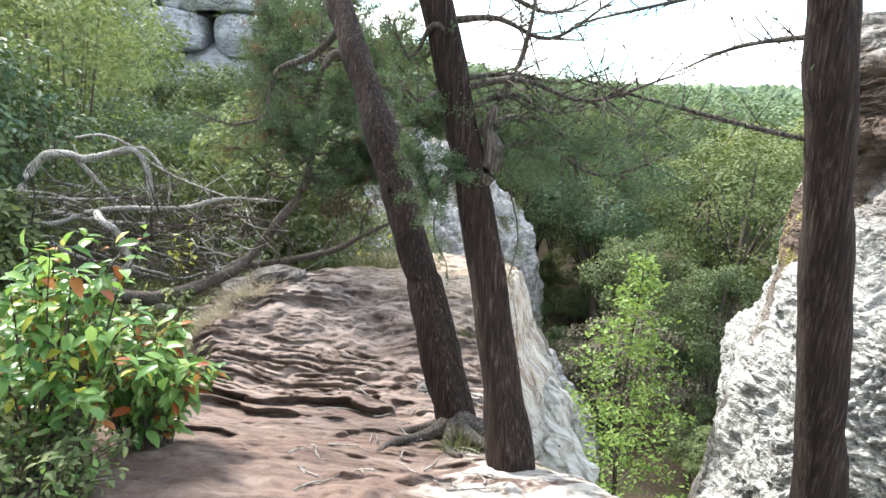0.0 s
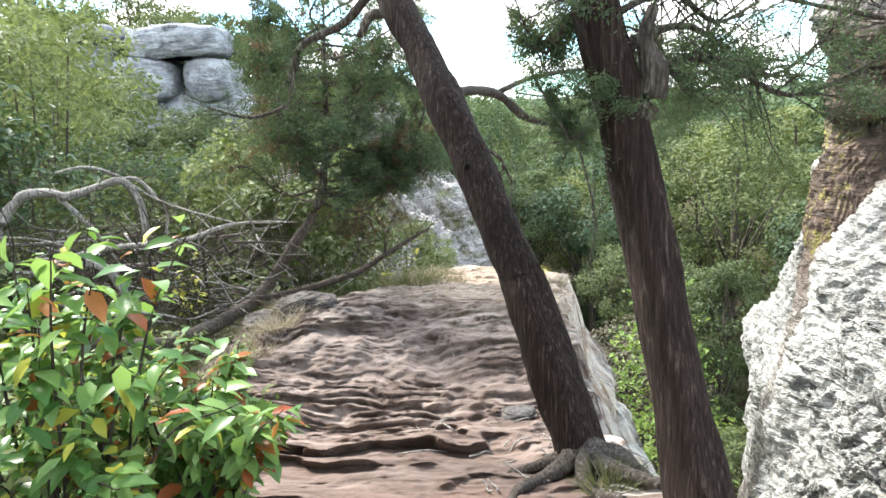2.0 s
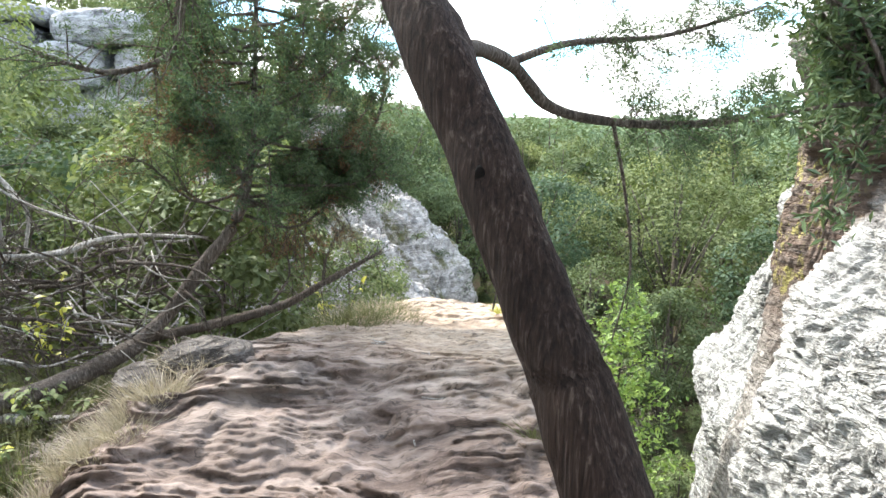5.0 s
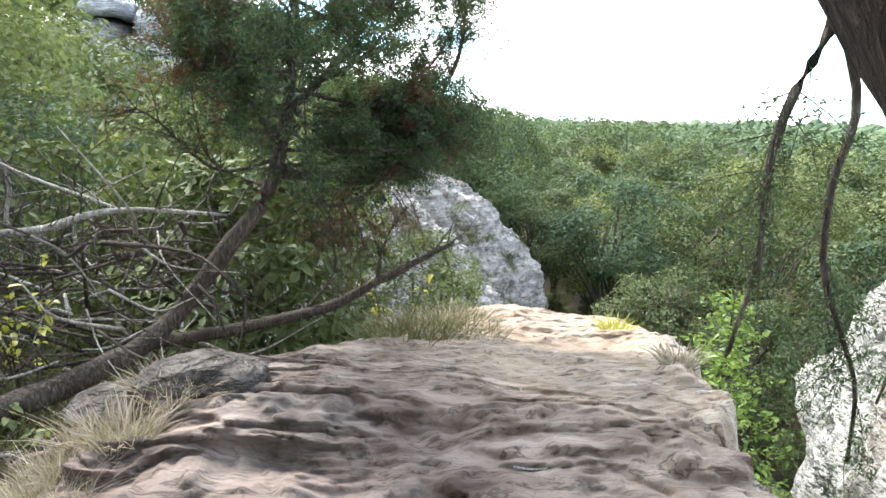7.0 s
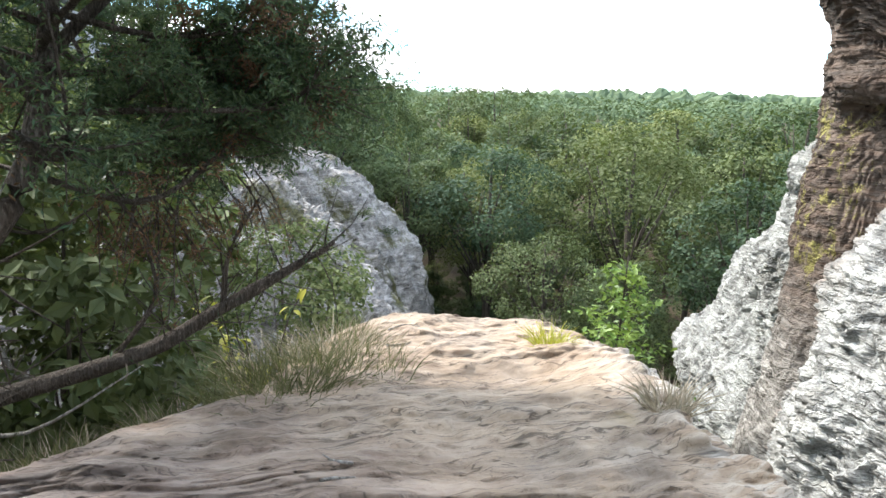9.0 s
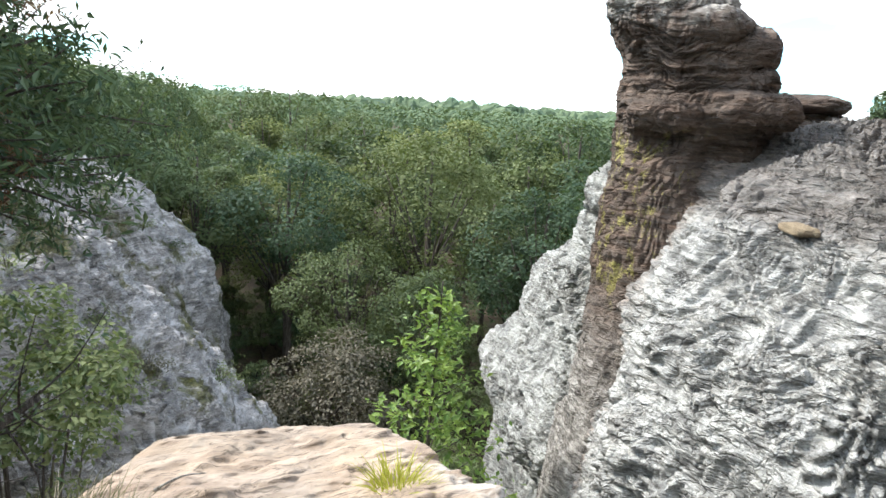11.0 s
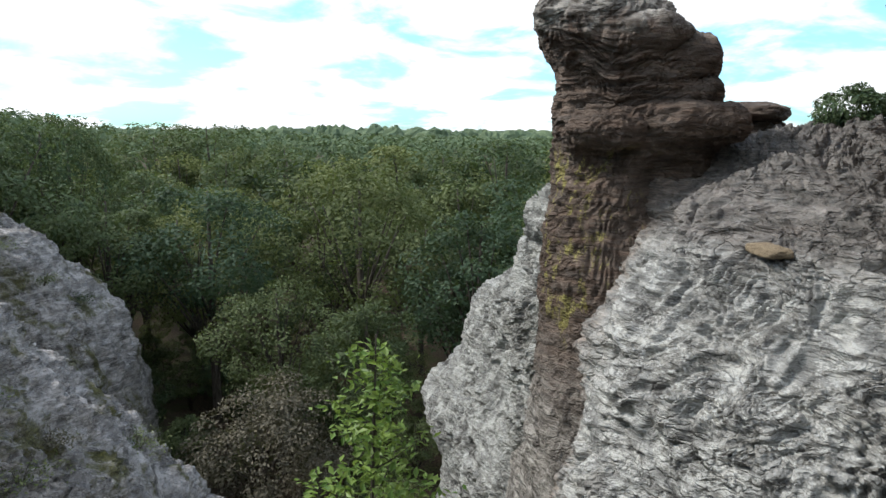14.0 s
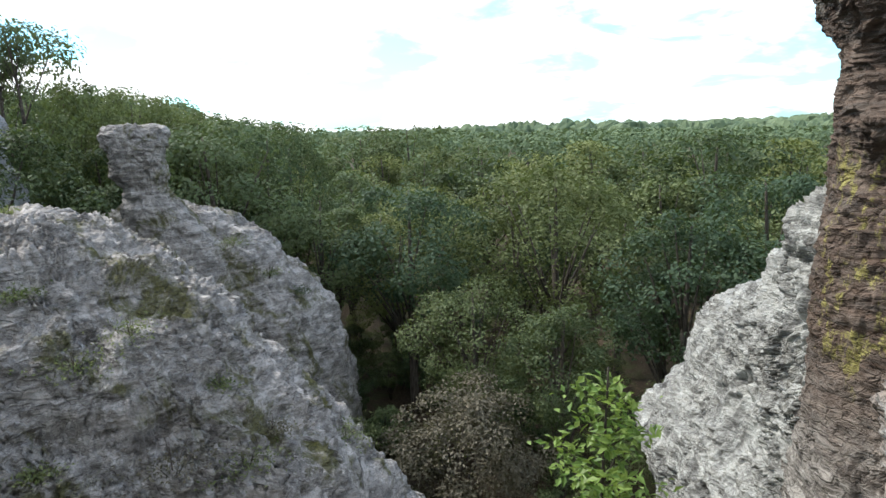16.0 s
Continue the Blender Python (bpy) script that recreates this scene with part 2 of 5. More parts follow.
def ledge_material():
    m, t, out = shader("ledge_stone")
    p = mapped(t)
    big = noise_out(t, p, 0.9, 4, 0.6, 0.8)
    med = noise_out(t, mapped(t, (1, 2.0, 1)), 3.0, 7, 0.68, 0.6)
    fine = noise_out(t, p, 30, 5, 0.75)
    grit = noise_out(t, p, 140, 3, 0.8)
    wave = noise_out(t, mapped(t, (0.9, 4.6, 2.0), (0, 0, 0.15)), 1.7, 4, 0.5, 1.0)
    wave2 = noise_out(t, mapped(t, (1.2, 6.0, 2.0), (0, 0, -0.1)), 3.4, 4, 0.55, 0.8)
    col = ramp_node(t, times(t, times(t, med, 0.5), times(t, wave, 0.5), "ADD"), [(0.36, (0.05, 0.038, 0.034)), (0.48, (0.19, 0.145, 0.125)), (0.62, (0.36, 0.295, 0.26))])
    o = height_axis(t)
    x, y = o["X"], o["Y"]
    soil = times(t, span(t, y, 3.4, 4.9, 1.0, 0.0), span(t, big, 0.3, 0.6, 0.35, 1.0))
    col = mixc(t, times(t, soil, 0.8), col, ramp_node(t, times(t, times(t, fine, 0.5), times(t, med, 0.5), "ADD"), [(0.38, (0.05, 0.032, 0.025)), (0.6, (0.19, 0.122, 0.096))]))
    col = mixc(t, span(t, y, 5.4, 7.0, 0.3, 0.0), col, (0.10, 0.07, 0.058))
    tan = times(t, span(t, times(t, y, x, "ADD"), 5.2, 7.4), span(t, big, 0.35, 0.6, 0.6, 1.0))
    col = mixc(t, times(t, tan, 0.7), col, ramp_node(t, med, [(0.3, (0.317, 0.232, 0.165)), (0.6, (0.561, 0.439, 0.317))]))
    rim = times(t, x, times(t, y, -0.16), "ADD")
    pale = times(t, span(t, times(t, rim, times(t, big, 0.8), "ADD"), -0.1, 0.25), span(t, med, 0.42, 0.56))
    col = mixc(t, times(t, pale, 0.7), col, (0.537, 0.512, 0.464))
    green = times(t, span(t, noise_out(t, p, 1.7, 5, 0.6), 0.58, 0.68), span(t, rim, -0.75, -0.35))
    col = mixc(t, times(t, green, 0.5), col, (0.268, 0.232, 0.073))
    greyer = span(t, noise_out(t, p, 1.1, 4, 0.6, 0.5), 0.46, 0.62)
    col = mixc(t, times(t, greyer, times(t, span(t, y, 4.8, 6.2), 0.3)), col, ramp_node(t, med, [(0.35, (0.110, 0.107, 0.104)), (0.62, (0.268, 0.262, 0.250))]))
    firm = span(t, y, 4.0, 5.0, 0.25, 1.0)
    col = mixc(t, times(t, times(t, thin_lines(t, wave, 0.02), firm), 0.65), col, (0.045, 0.036, 0.03))
    col = mixc(t, times(t, times(t, thin_lines(t, wave2, 0.014), firm), 0.5), col, (0.06, 0.048, 0.04))
    col = mixc(t, span(t, grit, 0.66, 0.74, 0.0, 0.5), col, (0.512, 0.464, 0.403))
    col = mixc(t, span(t, o["Z"], -2.4, -1.5, 0.8, 0.0), col, ramp_node(t, med, [(0.35, (0.146, 0.146, 0.134)), (0.55, (0.439, 0.439, 0.403))]))
    h = times(t, times(t, times(t, wave, 0.6), times(t, wave2, 0.4), "ADD"), times(t, times(t, fine, 0.3), times(t, grit, 0.12), "ADD"), "ADD")
    finish(t, out, col, 0.93, bumped(t, h, 1.0, 0.04), 0.15)
    return m


LEDGE = ledge_material()


def ground_material():
    m, t, out = shader("forest_floor")
    p = mapped(t)
    a = noise_out(t, p, 0.35, 5, 0.6)
    b = noise_out(t, p, 6, 6, 0.7)
    col = ramp_node(t, b, [(0.32, (0.02, 0.016, 0.011)), (0.5, (0.055, 0.04, 0.027)), (0.68, (0.12, 0.09, 0.06))])
    col = mixc(t, span(t, a, 0.45, 0.62, 0, 0.7), col, ramp_node(t, b, [(0.35, (0.02, 0.03, 0.01)), (0.65, (0.07, 0.09, 0.03))]))
    finish(t, out, col, 0.95, bumped(t, b, 0.8, 0.08))
    return m


FLOOR = ground_material()


def leaf_material(name, dark, light, trans=0.35, gloss=0.45, spread=0.5, cool=None, warm=None):
    """Leaves that vary one by one, and from plant to plant by Object Info's Random."""
    m, t, out = shader(name)
    g = node(t, "ShaderNodeNewGeometry")
    o = node(t, "ShaderNodeObjectInfo")
    v = times(t, times(t, g.outputs["Random Per Island"], 1 - spread), times(t, o.outputs["Random"], spread), "ADD")
    col = ramp_node(t, v, [(0.1, dark), (0.9, light)])
    if cool:
        r = times(t, o.outputs["Random"], 7.31)
        fr = node(t, "ShaderNodeMath", _operation="FRACT")
        link(t, r, fr.inputs[0])
        col = mixc(t, span(t, fr.outputs[0], 0.0, 0.35, 0.75, 0.0), col, cool)
        col = mixc(t, span(t, fr.outputs[0], 0.75, 1.0, 0.0, 0.7), col, warm)
    p = node(t, "ShaderNodeBsdfPrincipled", Roughness=gloss)
    p.inputs["Specular IOR Level"].default_value = 0.3
    link(t, col, p.inputs["Base Color"])
    tr = node(t, "ShaderNodeBsdfTranslucent")
    link(t, mixc(t, 0.4, col, (0.16, 0.22, 0.02)), tr.inputs["Color"])
    mx = node(t, "ShaderNodeMixShader", Fac=trans)
    link(t, p.outputs[0], mx.inputs[1])
    link(t, tr.outputs[0], mx.inputs[2])
    link(t, mx.outputs[0], out.inputs[0])
    return m


FOREST_LEAF = leaf_material("forest_leaf", (0.02, 0.042, 0.018), (0.17, 0.205, 0.085), 0.25, 0.65, 0.68, (0.045, 0.085, 0.05), (0.18, 0.2, 0.065))
# distance haze mixed into the leaf colour, paler than the near woods
HAZED_LEAF = leaf_material("hazed_leaf", (0.075, 0.118, 0.066), (0.135, 0.185, 0.10), 0.2, 0.8, 0.0)
RUSTY_LEAF = leaf_material("rusty_leaf", (0.07, 0.062, 0.043), (0.18, 0.16, 0.115), 0.2, 0.55, 0.2)
BRIGHT_LEAF = leaf_material("bright_leaf", (0.09, 0.17, 0.035), (0.26, 0.36, 0.09), 0.4, 0.45, 0.2)
PALE_LEAF = leaf_material("pale_leaf", (0.07, 0.10, 0.04), (0.24, 0.27, 0.125), 0.35, 0.75, 0.2)
JUNIPER_LEAF = leaf_material("juniper_leaf", (0.035, 0.07, 0.04), (0.11, 0.16, 0.075), 0.2, 0.6, 0.1)
BROWN_LEAF = leaf_material("brown_leaf", (0.09, 0.045, 0.028), (0.2, 0.11, 0.07), 0.2, 0.7, 0.1)
BUSH_LEAF = leaf_material("bush_leaf", (0.06, 0.16, 0.04), (0.25, 0.40, 0.12), 0.45, 0.3, 0.1)
RED_LEAF = leaf_material("red_leaf", (0.25, 0.05, 0.02), (0.42, 0.16, 0.05), 0.3, 0.4, 0.1)
YELLOW_LEAF = leaf_material("yellow_leaf", (0.35, 0.36, 0.05), (0.5, 0.48, 0.09), 0.4, 0.4, 0.1)
DRY_GRASS = leaf_material("dry_grass", (0.24, 0.195, 0.15), (0.5, 0.43, 0.35), 0.25, 0.7, 0.1)
GREEN_GRASS = leaf_material("green_grass", (0.055, 0.06, 0.03), (0.17, 0.165, 0.09), 0.3, 0.6, 0.1)


def bark_material(name, dark, mid, light, scale=1.0, along=0.07, high=0.73):
    m, t, out = shader(name)
    co = node(t, "ShaderNodeTexCoord")
    mp = node(t, "ShaderNodeMapping", Scale=(1, 1, along))
    link(t, co.outputs["Object"], mp.inputs["Vector"])
    a = noise_out(t, mp.outputs[0], 60 * scale, 6, 0.65, 0.4)
    b = noise_out(t, co.outputs["Object"], 3.0 * scale, 4, 0.6)
    col = ramp_node(t, a, [(0.36, dark), (0.55, mid), (high, light)])
    col = mixc(t, span(t, b, 0.4, 0.68, 0, 0.45), col, dark)
    finish(t, out, col, 0.9, bumped(t, a, 1.0, 0.035), 0.2)
    return m


CEDAR_BARK = bark_material("cedar_bark", (0.015, 0.0098, 0.0085), (0.042, 0.027, 0.022), (0.19, 0.15, 0.13), 1.2, 0.06, 0.82)
DEAD_WOOD = bark_material("dead_wood", (0.15, 0.135, 0.12), (0.46, 0.44, 0.41), (0.72, 0.7, 0.67), 1.0, 0.2)
LIMB_BARK = bark_material("limb_bark", (0.045, 0.036, 0.03), (0.13, 0.11, 0.095), (0.3, 0.27, 0.24), 1.2, 0.2)
FOREST_BARK = bark_material("forest_bark", (0.03, 0.025, 0.02), (0.09, 0.078, 0.065), (0.2, 0.18, 0.15), 0.3)
TWIG = bark_material("twig_bark", (0.05, 0.04, 0.033), (0.12, 0.10, 0.085), (0.26, 0.23, 0.2), 2.0)


# ---- noise and meshes ----
def lattice(i, j, k, seed):
    h = (i * 374761393 + j * 668265263 + k * 2147483647 + seed * 974634521) & 0xFFFFFFFF
    h = ((h ^ (h >> 13)) * 1274126177) & 0xFFFFFFFF
    h = ((h ^ (h >> 15)) * 2246822519) & 0xFFFFFFFF
    return ((h ^ (h >> 16)) & 0xFFFFFF) / 8388607.5 - 1.0


def vnoise(p, seed=0):
    """Smooth lattice noise in -1..1 at the points p (n, 3)."""
    c = np.floor(p).astype(np.int64)
    f = p - c
    f = f * f * f * (f * (f * 6 - 15) + 10)
    r = 0
    for a in (0, 1):
        for b in (0, 1):
            for d in (0, 1):
                w = (f[:, 0] if a else 1 - f[:, 0]) * (f[:, 1] if b else 1 - f[:, 1]) * (f[:, 2] if d else 1 - f[:, 2])
                r = r + w * lattice(c[:, 0] + a, c[:, 1] + b, c[:, 2] + d, seed)
    return r


def fbm(p, octaves=4, seed=0, gain=0.5):
    r, a = 0, 1.0
    for o in range(octaves):
        r = r + a * vnoise(p * 2.03 ** o, seed + o)
        a *= gain
    return r


def ridged(p, octaves=3, seed=0):
    r, a = 0, 1.0
    for o in range(octaves):
        r = r + a * (1 - np.abs(vnoise(p * 2.1 ** o, seed + o)) * 2)
        a *= 0.5
    return r


def mesh_of(name, verts, quads=None, tris=None, smooth=True):
    me = bpy.data.meshes.new(name)
    verts = np.asarray(verts, np.float32)
    q = np.zeros((0, 4), np.int32) if quads is None else np.asarray(quads, np.int32)
    t = np.zeros((0, 3), np.int32) if tris is None else np.asarray(tris, np.int32)
    me.vertices.add(len(verts))
    me.vertices.foreach_set("co", verts.ravel())
    me.loops.add(q.size + t.size)
    me.loops.foreach_set("vertex_index", np.concatenate([q.ravel(), t.ravel()]))
    me.polygons.add(len(q) + len(t))
    me.polygons.foreach_set("loop_start", np.concatenate([np.arange(len(q)) * 4, q.size + np.arange(len(t)) * 3]).astype(np.int32))
    me.polygons.foreach_set("use_smooth", np.full(len(q) + len(t), smooth))
    me.update(calc_edges=True)
    return me


def grid_quads(nu, nv, wrap=False):
    i, j = np.meshgrid(np.arange(nu if wrap else nu - 1), np.arange(nv - 1), indexing="ij")
    i, j = i.ravel(), j.ravel()
    k = (i + 1) % nu
    return np.stack([i * nv + j, k * nv + j, k * nv + j + 1, i * nv + j + 1], 1)


def solid(name, me, material, parent=None, label=""):
    ob = new(name, me)
    me.materials.append(material)
    if parent:
        ob.parent = parent
    if label:
        ob["label"] = label
    return ob


def curve_through(points, n):
    """A smooth line of n points through the given ones."""
    p = np.asarray(points, float)
    p = np.vstack([2 * p[0] - p[1], p, 2 * p[-1] - p[-2]])
    out = []
    for s in np.linspace(0, len(p) - 3 - 1e-6, n):
        k, u = int(s), s - int(s)
        a, b, c, d = p[k], p[k + 1], p[k + 2], p[k + 3]
        out.append(0.5 * (2 * b + (c - a) * u + (2 * a - 5 * b + 4 * c - d) * u * u + (3 * b - a - 3 * c + d) * u ** 3))
    return np.array(out)


def unit(v):
    return v / np.maximum(np.linalg.norm(v, axis=-1, keepdims=True), 1e-9)


class Bag:
    """Collects vertices and faces of one mesh."""

    def __init__(self):
        self.v, self.q, self.t, self.n = [], [], [], 0

    def put(self, v, quads=None, tris=None):
        if quads is not None:
            self.q.append(np.asarray(quads) + self.n)
        if tris is not None:
            self.t.append(np.asarray(tris) + self.n)
        self.v.append(v)
        self.n += len(v)

    def mesh(self, name, smooth=True):
        return mesh_of(name, np.vstack(self.v), np.vstack(self.q) if self.q else None, np.vstack(self.t) if self.t else None, smooth)

    def tube(self, line, radii, sides=8, rough=0.0, seed=0, flute=0.0):
        line = np.asarray(line, float)
        n = len(line)
        tan = unit(np.gradient(line, axis=0))
        side = unit(np.cross(tan, np.where(np.abs(tan[:, 2:3]) > 0.9, [[1.0, 0, 0]], [[0, 0, 1.0]])))
        other = np.cross(tan, side)
        a = np.arange(sides) * 2 * math.pi / sides
        r = np.interp(np.linspace(0, 1, n), np.linspace(0, 1, len(radii)), radii)[:, None] * np.ones(sides)
        if rough:
            ring = line[:, None] + r[..., None] * (np.cos(a)[None, :, None] * side[:, None] + np.sin(a)[None, :, None] * other[:, None])
            p = ring.reshape(-1, 3)
            r = r * (1 + rough * fbm(p * np.array([14, 14, 2.2]), 3, seed).reshape(n, sides) + rough * 0.7 * fbm(p * 3.0, 2, seed + 9).reshape(n, sides))
        if flute:
            r = r * (1 + flute * np.sin(a * 4 + 3 * line[:, 2:3] * 0.3 + seed))
        v = line[:, None] + r[..., None] * (np.cos(a)[None, :, None] * side[:, None] + np.sin(a)[None, :, None] * other[:, None])
        v = v.transpose(1, 0, 2).reshape(-1, 3)
        q = grid_quads(sides, n, True)
        v = np.vstack([v, line[:1], line[-1:]])
        i = np.arange(sides)
        k = (i + 1) % sides
        t = np.vstack([np.stack([k * n, i * n, np.full(sides, sides * n)], 1), np.stack([i * n + n - 1, k * n + n - 1, np.full(sides, sides * n + 1)], 1)])
        self.put(v, q, t)

    def leaves(self, at, size, rng, out=None, lift=0.35, slim=0.55):
        """Small folded leaves at the points given, turned at random or outwards."""
        n = len(at)
        nor = rng.normal(size=(n, 3))
        nor[:, 2] = np.abs(nor[:, 2]) + lift
        if out is not None:
            nor = nor * 0.6 + out
        nor = unit(nor)
        d = unit(np.cross(nor, rng.normal(size=(n, 3))))
        w = np.cross(nor, d)
        s = size * rng.uniform(0.6, 1.25, (n, 1))
        v = np.stack([at, at + d * s * 0.5 + w * s * slim * 0.5 + nor * s * 0.1, at + d * s, at + d * s * 0.5 - w * s * slim * 0.5 + nor * s * 0.1], 1).reshape(-1, 3)
        self.put(v, np.arange(4 * n).reshape(n, 4))


# ---- ground ----
TOP_Y = [-8, 0, 2, 3, 3.8, 4.7, 5.3, 5.9, 6.4, 7.3, 8, 8.7, 9.3, 10]
TOP_Z = [0.4, 0.08, -0.15, -0.45, -0.72, -0.95, -0.93, -0.82, -0.74, -0.84, -0.9, -1.0, -1.1, -1.4]


def smoothstep(a, b, x):
    t = np.clip((x - a) / (b - a), 0, 1)
    return t * t * (3 - 2 * t)


def ground_z(x, y):
    x, y = np.asarray(x, float), np.asarray(y, float)
    r = np.hypot(x, y)
    p = np.stack([x, y, x * 0], -1).reshape(-1, 3)
    hills = fbm(p / 420.0, 3, 31).reshape(x.shape)
    rough = fbm(p / 5.0, 4, 33).reshape(x.shape)
    far = -24 + 12 * smoothstep(60, 260, r) - 2 * smoothstep(250, 1300, r) + 9 * hills * smoothstep(150, 900, r)
    u = x - 0.15 * y
    wide = smoothstep(52, 84, r)
    far = far + 15 * (smoothstep(6, -60, u) * wide + smoothstep(14, -34, u) * (1 - wide)) * smoothstep(900, 200, r) + 0.4 * rough
    edge = np.interp(y, [-20, 0, 2, 3, 9], [2.0, 1.5, 1.0, 0.3, 0.0])
    a = np.maximum(x - edge, y - 8.3)
    near = np.interp(y, TOP_Y, TOP_Z) - 0.35 - 0.12 * np.maximum(-2 - x, 0) + 0.12 * np.maximum(-8 - x, 0) + 0.08 * rough - 3.0 * np.maximum(a, 0)
    return np.maximum(far, near)


def build_ground():
    s = np.linspace(-1, 1, 251)
    ax = np.sinh(s * 6.2) / math.sinh(6.2) * 4200
    x, y = np.meshgrid(ax, ax + 12, indexing="ij")
    v = np.stack([x, y, ground_z(x, y)], -1).reshape(-1, 3)
    tagged(solid("ground", mesh_of("ground", v, grid_quads(len(ax), len(ax))), FLOOR), "leaf-littered forest floor falling into the valley", "ground", kind="structure")


build_ground()

LEDGE_Y = [-8, 0, 2, 3, 4, 5, 5.7, 6.3, 6.9, 7.4, 8, 8.7, 9.2, 9.7, 12]
LEDGE_R = [1.9, 1.5, 1.1, 0.75, 0.5, 0.45, 0.5, 0.68, 0.86, 0.98, 1.2, 1.12, 0.95, 0.4, -0.5]
LEFT_Y = [-8, 0, 3.5, 4.9, 5.8, 6.5, 6.9, 7.3, 7.8, 8.7, 9.3, 12]
LEDGE_L = [-1.3, -1.4, -1.7, -1.9, -2.1, -2.15, -1.95, -1.5, -0.75, -0.45, -0.1, 0.6]


def ledge_z(x, y, detail=True):
    x, y = np.asarray(x, float), np.asarray(y, float)
    shape = x.shape
    p = np.stack([x, y, x * 0], -1).reshape(-1, 3)
    warp = np.stack([fbm(p * 0.9, 3, 51), fbm(p * 0.9, 3, 52), np.zeros(len(p))], -1)
    z = np.interp(y, TOP_Y, TOP_Z) + 0.07 * (fbm(p * 0.8, 3, 53).reshape(shape))
    z = z + 0.05 * smoothstep(6.4, 5.9, y) * smoothstep(-1.0, -1.8, x) 
    if detail:
        # worn layers: each a low scarp, their edges wandering across the path
        flow = p[:, 1] + 0.12 * p[:, 0] + 0.26 * warp[:, 0] + 0.05 * fbm(p * np.array([1.6, 3.4, 1]), 3, 57) + 0.02 * fbm(p * np.array([5.0, 12.0, 1]), 3, 56)
        zone = smoothstep(4.2, 4.8, p[:, 1]) * smoothstep(7.2, 5.5, p[:, 1] + 0.5 * p[:, 0]) * 0.85 + 0.15
        for rate, rise, sd in ((2.4, 0.03, 0), (5.6, 0.036, 7), (10.5, 0.026, 14), (19.0, 0.013, 21)):
            lay = flow * rate + 0.5 * fbm(p * np.array([0.8, 1.6, 1]), 3, 90 + sd)
            saw = lay - np.floor(lay)
            keep = smoothstep(-0.05, 0.14, fbm(p * np.array([0.7, 1.5, 1]) * (0.8 + 0.2 * rate), 3, 58 + sd))
            z = z + (rise * zone * keep * (1 - smoothstep(0.45, 1.0, saw) - 1.5 * np.exp(-saw * 45))).reshape(shape)
        # two roots-like scarps across the soil, and trodden hollows
        for yy, amp_, sd in ((4.55, 0.13, 3), (4.1, 0.09, 4), (3.5, 0.05, 5)):
            dd = p[:, 1] - yy - 0.16 * p[:, 0] - 0.3 * fbm(p * 1.2, 4, 95 + sd)
            z = z + (amp_ * np.exp(-np.maximum(dd, 0) * 5) * smoothstep(-0.025, 0.0, dd) * smoothstep(-0.35, 0.0, fbm(p * np.array([1.6, 0.8, 1]), 3, 140 + sd)) * smoothstep(-1.9, -1.5, p[:, 0]) * smoothstep(0.1, -0.5, p[:, 0] + 0.3 * vnoise(p * 2, 99))).reshape(shape)
        hollow = np.exp(-(((p[:, 0] - 0.45) / 0.4) ** 2 + ((p[:, 1] - 7.9) / 0.28) ** 2))
        z = z - (0.16 * hollow).reshape(shape)
        z = z + (0.014 * fbm(p * 10, 3, 64) + 0.014 * np.maximum(fbm(p * 15, 2, 65), 0.1) + 0.018 * fbm(p * 2.5, 3, 63)).reshape(shape)
        lump = np.maximum(fbm(p * 5.5, 3, 66), 0) * smoothstep(0.15, 0.7, p[:, 0] - 0.25 * (p[:, 1] - 6.5))
        z = z + 0.06 * lump.reshape(shape)
    right = np.interp(y, LEDGE_Y, LEDGE_R) + 0.16 * fbm(p * 1.4, 3, 71).reshape(shape)
    left = np.interp(y, LEFT_Y, LEDGE_L) + 0.16 * fbm(p * 1.4, 3, 72).reshape(shape)
    d = np.maximum(x - right, y - 9.55 - 0.15 * fbm(p * 1.1, 2, 73).reshape(shape))
    soft = np.maximum(d + 0.25, 0)
    z = z - 0.35 * np.minimum(soft, 0.5) ** 2 - 2.7 * np.maximum(d, 0) * (1 + 0.22 * fbm(p * 1.2, 3, 74).reshape(shape))
    dl = np.maximum(left - x, 0)
    z = z - 0.9 * np.minimum(dl, 0.55) - 0.3 * np.maximum(dl - 0.55, 0) - 1.2 * np.maximum(dl - 1.5, 0)
    return z


def build_ledge():
    x = np.concatenate([np.linspace(-4.6, -2.3, 30)[:-1], np.linspace(-2.3, 1.7, 190), np.linspace(1.7, 6.2, 75)[1:]])
    y = np.concatenate([np.linspace(-8, 2, 60)[:-1], np.linspace(2, 9.9, 620), np.linspace(9.9, 14, 60)[1:]])
    xx, yy = np.meshgrid(x, y, indexing="ij")
    z = ledge_z(xx, yy)
    v = np.stack([xx, yy, z], -1).reshape(-1, 3)
    # the worn layers overhang their own scarps a little
    proud = np.clip((z - ledge_z(xx, yy, False)).reshape(-1), -0.08, 0.2)
    v[:, 1] -= 1.1 * proud * smoothstep(2.0, 3.0, v[:, 1])
    steep = smoothstep(-1.3, -2.4, v[:, 2])
    v[:, 0] += steep * 0.35 * fbm(v * np.array([0.9, 0.9, 1.6]), 4, 81)
    v[:, 1] += steep * 0.25 * fbm(v * np.array([0.9, 0.9, 1.6]), 4, 82)
    tagged(solid("rock_ledge", mesh_of("rock_ledge", v, grid_quads(len(x), len(y))), LEDGE),
           "worn layered sandstone ledge with trodden soil and crumbling edge", "rock ledge", kind="structure")


build_ledge()


